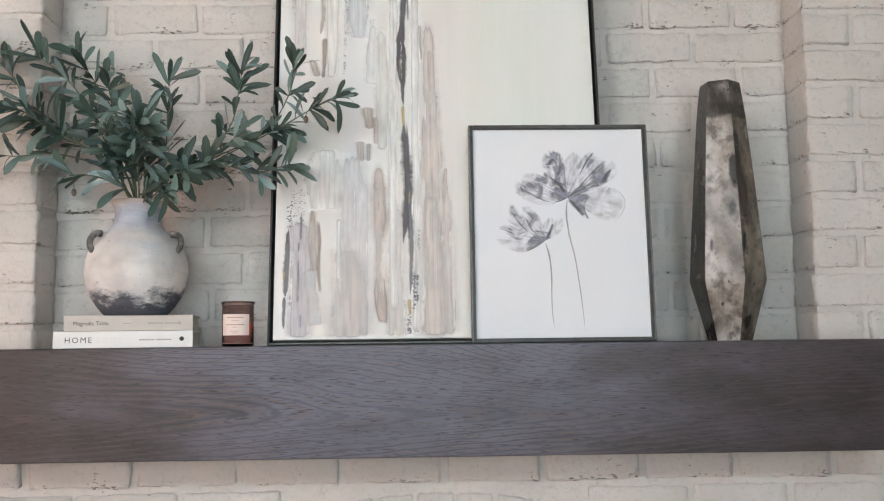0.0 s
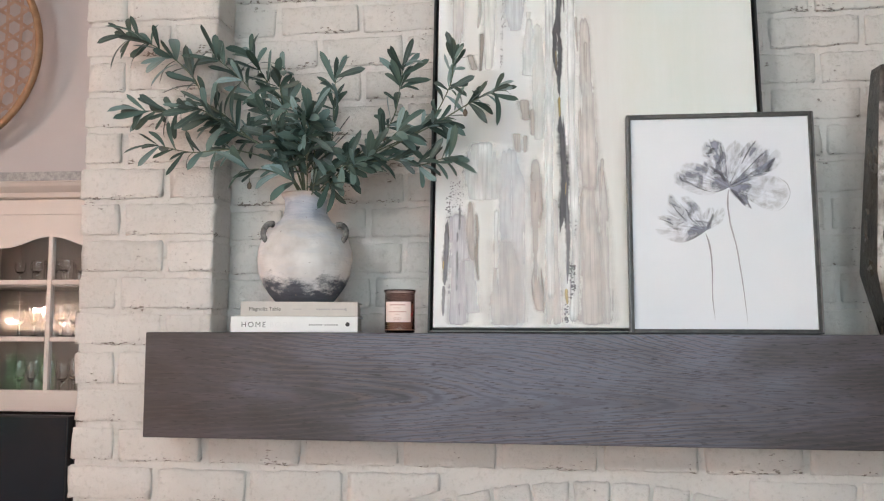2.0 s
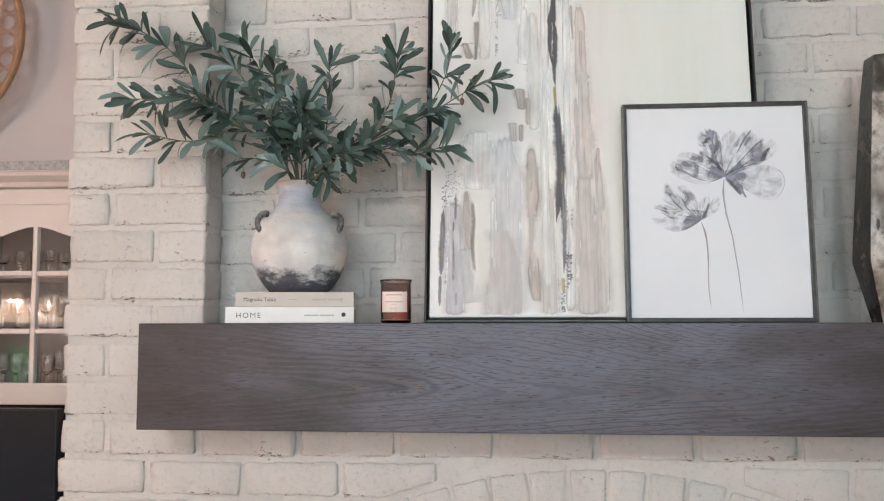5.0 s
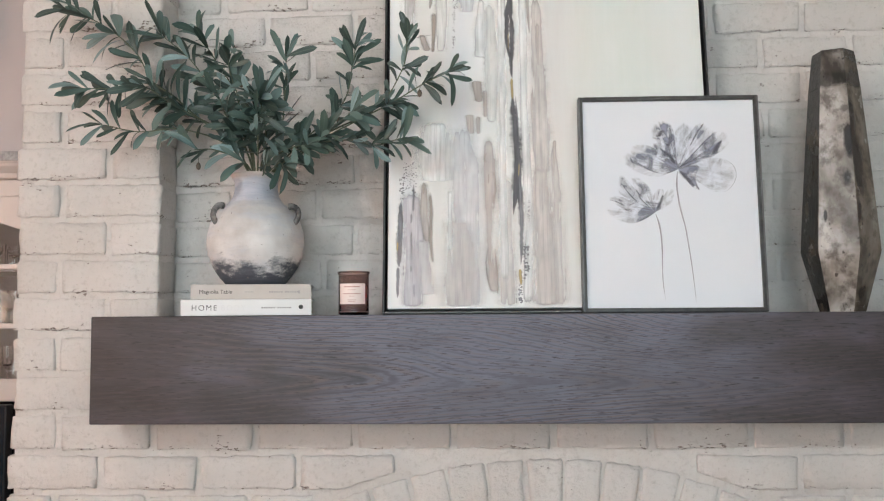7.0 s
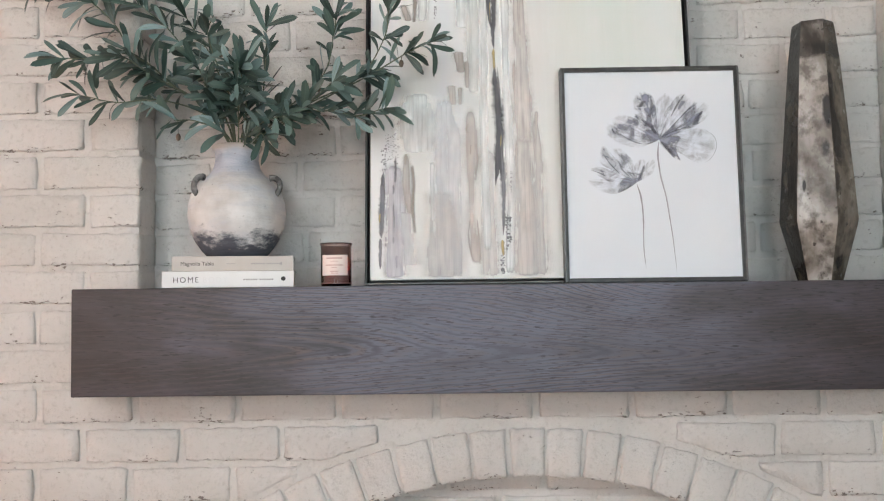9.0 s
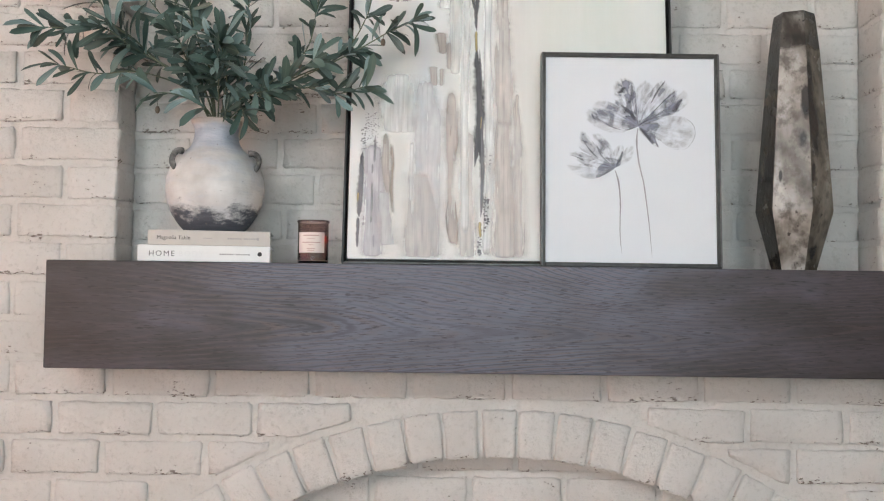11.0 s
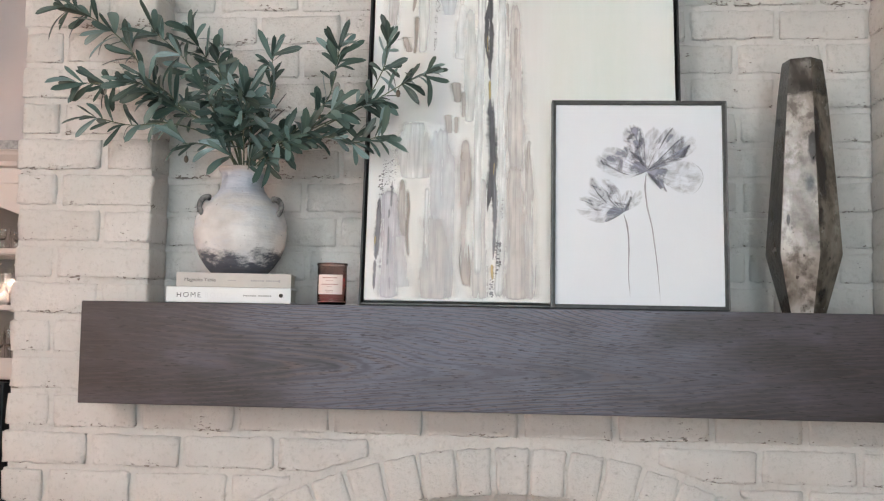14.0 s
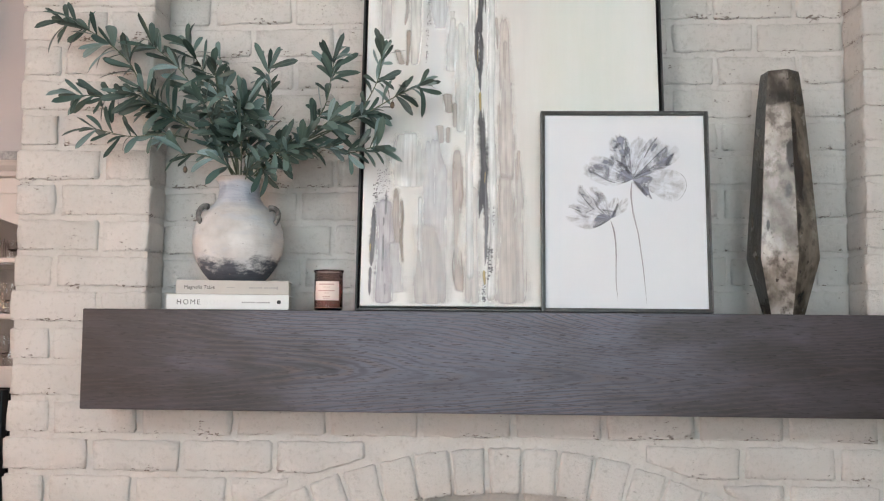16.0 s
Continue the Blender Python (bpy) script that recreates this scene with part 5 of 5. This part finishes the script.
olive_branch([(0.324, 1.859), (0.414, 1.869), (0.467, 1.853), (0.520, 1.862)], -0.125, 0.050, 6, 8, 0)
olive_branch([(0.270, 1.824), (0.290, 1.812)], -0.120, 0.056, 1, 2, 0)
olive_branch([(0.228, 1.846), (0.236, 1.882), (0.243, 1.905)], -0.140, 0.054, 7, 8, 0)
olive_branch([(0.262, 1.838), (0.304, 1.850), (0.338, 1.848)], -0.140, 0.050, 5, 6, 0)

# ---- built-in cabinet with a glazed door ----
cab = thing("built_in_cabinet", "cream-painted built-in cabinet with an arched glazed door and glassware inside", "cabinet", pose(-0.56, CAB_Y, 1.316))
CX0, CX1, CH = -1.6, 0.262, CROWN - 1.316


def cab_box(name, x0, x1, y0, y1, z0, z1, mat=None, bevel=0.002, label=""):
    return part(name, box(x0, x1, y0, y1, z0, z1, bevel, 2), mat or CABINET, cab, label)


cab_box("side_panel", CX1 - 0.02, CX1, 0.022, 0.35, 0.0, CH - 0.07)
# back, shelves and partition carry the interior's shade in their colour
cab_box("back_panel", CX0, CX1 - 0.02, 0.335, 0.35, 0.0, CH - 0.07, CABINET_SHADED, 0.0)
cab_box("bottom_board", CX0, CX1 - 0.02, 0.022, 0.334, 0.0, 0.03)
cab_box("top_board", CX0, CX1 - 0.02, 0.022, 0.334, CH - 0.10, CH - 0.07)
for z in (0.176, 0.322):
    cab_box("shelf", -0.30, CX1 - 0.021, 0.05, 0.333, z, z + 0.012, CABINET_SHADED, 0.001)
cab_box("partition", -0.32, -0.30, 0.022, 0.333, 0.031, CH - 0.101, CABINET_SHADED, 0.001)
cab_box("face_frame", CX0, CX1, 0.0, 0.021, 0.508, CH - 0.071)
crown = [(0.0, 0.550), (-0.012, 0.553), (-0.016, 0.564), (-0.024, 0.569), (-0.036, 0.578), (-0.040, 0.586), (-0.046, 0.588), (-0.046, 0.590)]
verts = [(x, y, z) for x in (CX0, CX1) for y, z in [(0.05, 0.550), *crown, (0.05, 0.590)]]
k = len(crown) + 2
part("crown_moulding", raw_mesh("crown_moulding", verts, [(i, i + k, (i + 1) % k + k, (i + 1) % k) for i in range(k)] + [tuple(range(k))[::-1], tuple(range(k, 2 * k))], CABINET), None, cab)
part("dust_strip", box(CX0, CX1, -0.046, 0.068, 0.5905, 0.614, 0.002), GREY_TRIM, cab, "speckled grey strip on the cabinet top")

# the door: a stile-and-rail frame with an arched opening, bars and panes
door = part("door", box(-0.198, -0.146, -0.019, -0.001, 0.0, 0.505, 0.002), CABINET, cab, "cream door with six panes")
DOOR_X0, DOOR_X1, GZ0, GZ1 = -0.146, 0.146, 0.052, 0.425


def arch_z(x):
    """The glazed opening's head: low shoulders with a round rise between."""
    f = abs(x) / 0.146
    return GZ1 + 0.030 * (0.5 + 0.5 * math.cos(math.pi * min(1.0, f / 0.88))) - 0.001


part("stile", box(0.146, 0.198, -0.019, -0.001, 0.0, 0.505, 0.002), CABINET, door)
part("rail", box(DOOR_X0 + 0.0005, DOOR_X1 - 0.0005, -0.019, -0.001, 0.0, GZ0, 0.002), CABINET, door)
verts, faces = [], []
for i in range(33):
    x = DOOR_X0 + (DOOR_X1 - DOOR_X0) * i / 32
    verts += [(x, -0.019, arch_z(x)), (x, -0.019, 0.505), (x, -0.001, arch_z(x)), (x, -0.001, 0.505), (x, -0.0225, arch_z(x) - 0.006), (x, -0.0225, arch_z(x) + 0.004)]
for i in range(32):
    a, b = 6 * i, 6 * i + 6
    faces += [(a, b, b + 1, a + 1), (a + 2, a + 3, b + 3, b + 2), (a, a + 2, b + 2, b), (a + 1, b + 1, b + 3, a + 3), (a + 4, b + 4, b + 5, a + 5), (a + 4, a + 2, b + 2, b + 4), (a + 5, b + 5, b + 1, a + 1)]
part("arched_rail", raw_mesh("arched_rail", verts, faces, CABINET), None, door)
part("glazing_bar", box(-0.0065, 0.0065, -0.0205, -0.003, GZ0 - 0.004, arch_z(0) + 0.002, 0.0025), CABINET, door)
for z in (0.184, 0.330):
    for x0, x1 in ((DOOR_X0, -0.0067), (0.0067, DOOR_X1)):
        part("glazing_bar", box(x0, x1, -0.0200, -0.003, z - 0.0065, z + 0.0065, 0.0025), CABINET, door)
for x0, x1 in ((DOOR_X0 - 0.004, DOOR_X0 + 0.006), (DOOR_X1 - 0.006, DOOR_X1 + 0.004)):
    part("bead", box(x0, x1, -0.0215, -0.0185, GZ0 - 0.006, GZ1, 0.001), CABINET, door)
part("bead", box(DOOR_X0 + 0.007, DOOR_X1 - 0.007, -0.0215, -0.0185, GZ0 - 0.006, GZ0 + 0.003, 0.001), CABINET, door)
for x0, x1 in ((DOOR_X0 + 0.001, -0.0068), (0.0068, DOOR_X1 - 0.001)):
    for z0, z1 in ((GZ0 + 0.001, 0.177), (0.191, 0.323), (0.337, 0.452)):
        pane = part("pane", box(x0, x1, -0.011, -0.009, z0, z1), CLEAR, door)
        pane.visible_shadow = False
part("hinge", tube([(-0.166, -0.0215, 0.058), (-0.166, -0.0215, 0.064), (-0.166, -0.0215, 0.158), (-0.166, -0.0215, 0.166)], [0.0055, 0.0038, 0.0038, 0.0055], 10), HINGE, door, "dark steel hinge")
part("neighbour_door", box(-0.62, -0.208, -0.019, -0.001, 0.0, 0.505, 0.002), CABINET, cab)
# dark strip standing for the shade in the gap between the doors
part("door_gap_strip", box(-0.2075, -0.1985, -0.008, -0.001, 0.0, 0.505), CABINET_SHADED, cab)


def tumbler(name, label, x, y, z, r, h, goblet=False):
    ob = thing(name, label, "glass", pose(-0.56 + x, CAB_Y + y, 1.316 + z), "glassware in the cabinet")
    if goblet:
        rows = [(r * 0.8, 0.0), (r * 0.8, 0.002), (0.004, 0.006), (0.0035, h * 0.42), (r * 0.7, h * 0.52), (r, h * 0.72), (r * 0.88, h), (r * 0.84, h), (r * 0.94, h * 0.72), (r * 0.6, h * 0.55), (0.001, h * 0.50)]
    else:
        rows = [(r * 0.85, 0.0), (r * 0.9, 0.004), (r, h), (r - 0.002, h), (r * 0.86, 0.008), (0.001, 0.007)]
    part("bowl", lathe(rows, 14), CLEAR, ob)


glass_rng = random.Random(4)
for shelf_z, tall in ((0.3345, 0.062), (0.1885, 0.085), (0.0305, 0.10)):
    for i in range(14):
        x = -0.130 + i * 0.0200 + glass_rng.uniform(-0.004, 0.004)
        tumbler("drinking_glass", "clear drinking glass on a cabinet shelf", x, 0.060 + 0.050 * (i % 2) + glass_rng.uniform(0, 0.02), shelf_z, 0.0155 + glass_rng.uniform(-0.002, 0.002), tall * glass_rng.uniform(0.8, 1.05), (i + int(tall * 100)) % 2 == 0)

# ---- flat screen below the cabinet ----
tv = thing("flat_screen", "black flat screen standing below the cabinet", "screen", pose(-0.363, 0.10, 0.86))
part("bezel", box(-0.86, 0.0, 0.0, 0.03, 0.0, 0.470, 0.003), BLACK_PLASTIC, tv)
part("panel", box(-0.856, -0.004, -0.0015, -0.0002, 0.012, 0.466), SCREEN, tv)
part("rear_housing", box(-0.70, -0.12, 0.03, 0.075, 0.05, 0.40, 0.012), BLACK_PLASTIC, tv)
part("stand_foot", box(-0.60, -0.26, -0.06, 0.12, -0.02, 0.0, 0.004), BLACK_PLASTIC, tv)
counter = thing("sideboard", "cream base cabinet under the screen", "cabinet", pose(-1.2, 0.10, 0))
part("carcass", box(-1.0, 0.895, -0.1, 0.55, 0.0, 0.80, 0.004), CABINET, counter)
part("worktop", box(-1.0, 0.898, -0.12, 0.58, 0.801, 0.84, 0.004), BLACK_PLASTIC, counter, "black worktop")
slab("backsplash", "black tiled backsplash behind the screen", "wall", (ROOM_X0, PIER_L[0] + 0.004, 0.68, 0.705, 0.84, 1.316), BLACK_PLASTIC)

# ---- woven basket on the wall ----
BX, BZ, BR = -0.889, 2.273, 0.2697
basket = thing("woven_basket", "round open-weave rattan basket hung on the wall", "basket", pose(BX, WALL_Y - 0.085, BZ, 0, 0, 0))
part("rim", tube([(BR * math.cos(a), 0, BR * math.sin(a)) for a in [2 * math.pi * i / 96 for i in range(97)]], 0.0100, 10, caps=False), RATTAN_RIM, basket, "thick cane rim", smooth=True)
part("rim_band", lathe([(BR - 0.004, 0.0), (BR - 0.004, 0.018), (BR - 0.008, 0.018), (BR - 0.008, 0.0)], 96, close_bottom=False), RATTAN_RIM, basket, at=pose(0, 0.002, 0, -90), smooth=True)
part("peg", tube([(0, 0.004, BR - 0.004), (0, 0.086, BR - 0.002)], 0.004, 8), HINGE, basket, "small steel wall peg")
pitch = 0.0420
for fam, ang in enumerate((radians(28), radians(88), radians(148))):
    d, nrm = Vector((math.cos(ang), 0, math.sin(ang))), Vector((-math.sin(ang), 0, math.cos(ang)))
    for i in range(-7, 8):
        off = (i + (0.5, 0.0, 0.0)[fam]) * pitch
        if abs(off) > BR - 0.01:
            continue
        half = math.sqrt(BR * BR - off * off)
        bm = bmesh.new()
        segs = 14
        prev = None
        for s in range(segs + 1):
            t = -half + 2 * half * s / segs
            c = d * t + nrm * off
            dish = 0.018 * (1 - (t * t + off * off) / (BR * BR))
            y = dish + 0.0022 * (fam - 1) + 0.0010 * math.sin(s * 2.1 + i)
            pair = [bm.verts.new((c.x + e * nrm.x * 0.0046, y, c.z + e * nrm.z * 0.0046)) for e in (-1, 1)]
            if prev:
                bm.faces.new((prev[0], pair[0], pair[1], prev[1]))
            prev = pair
        bmesh.ops.solidify(bm, geom=bm.faces[:], thickness=0.0012)
        part("cane_strand", bm, RATTAN, basket)

# ---- crystal drum lamp, seen in the cabinet's panes ----
lamp = thing("crystal_pendant", "round crystal drum pendant lamp with warm bulbs", "pendant lamp", pose(*PENDANT))
part("canopy", lathe([(0.06, 1.215), (0.06, 1.24), (0.02, 1.248)], 24), HINGE, lamp)
# added glowing band, fills out the lamp's reflection in the panes
part("added_glow_band", lathe([(0.262, 0.015), (0.265, 0.02), (0.265, 0.125), (0.262, 0.13)], 48, close_bottom=False), ADDED_GLOW, lamp, "added glowing band behind the crystals", smooth=True)
part("rod", tube([(0, 0, 0.26), (0, 0, 1.22)], 0.006, 8), HINGE, lamp)
part("top_ring", lathe([(0.38, 0.25), (0.395, 0.25), (0.395, 0.265), (0.0, 0.265)], 48, close_bottom=False), HINGE, lamp)
drop = lathe([(0.001, 0.0), (0.009, 0.02), (0.010, 0.10), (0.003, 0.125), (0.010, 0.14), (0.010, 0.235), (0.002, 0.248)], 6)
drop_mesh = mesh_of(drop, "crystal_drop", CRYSTAL)
for i in range(84):
    a = 2 * math.pi * i / 84
    crystal = part("crystal_drop", drop_mesh, None, lamp, at=pose(0.38 * math.cos(a), 0.38 * math.sin(a), 0, 0, 0, i * 17))
    crystal.visible_shadow = False
small_bulb = mesh_of(lathe([(0.006, 0.0), (0.013, 0.017), (0.012, 0.032), (0.005, 0.044), (0.001, 0.047)], 12), "bulb", BULB, True)
for i in range(75):
    a = 2 * math.pi * i / 75 + 0.4
    part("bulb", small_bulb, None, lamp, at=pose(0.34 * math.cos(a), 0.34 * math.sin(a), (0.015, 0.095, 0.055, 0.175, 0.135)[i % 5]) @ Matrix.Scale(0.55, 4))
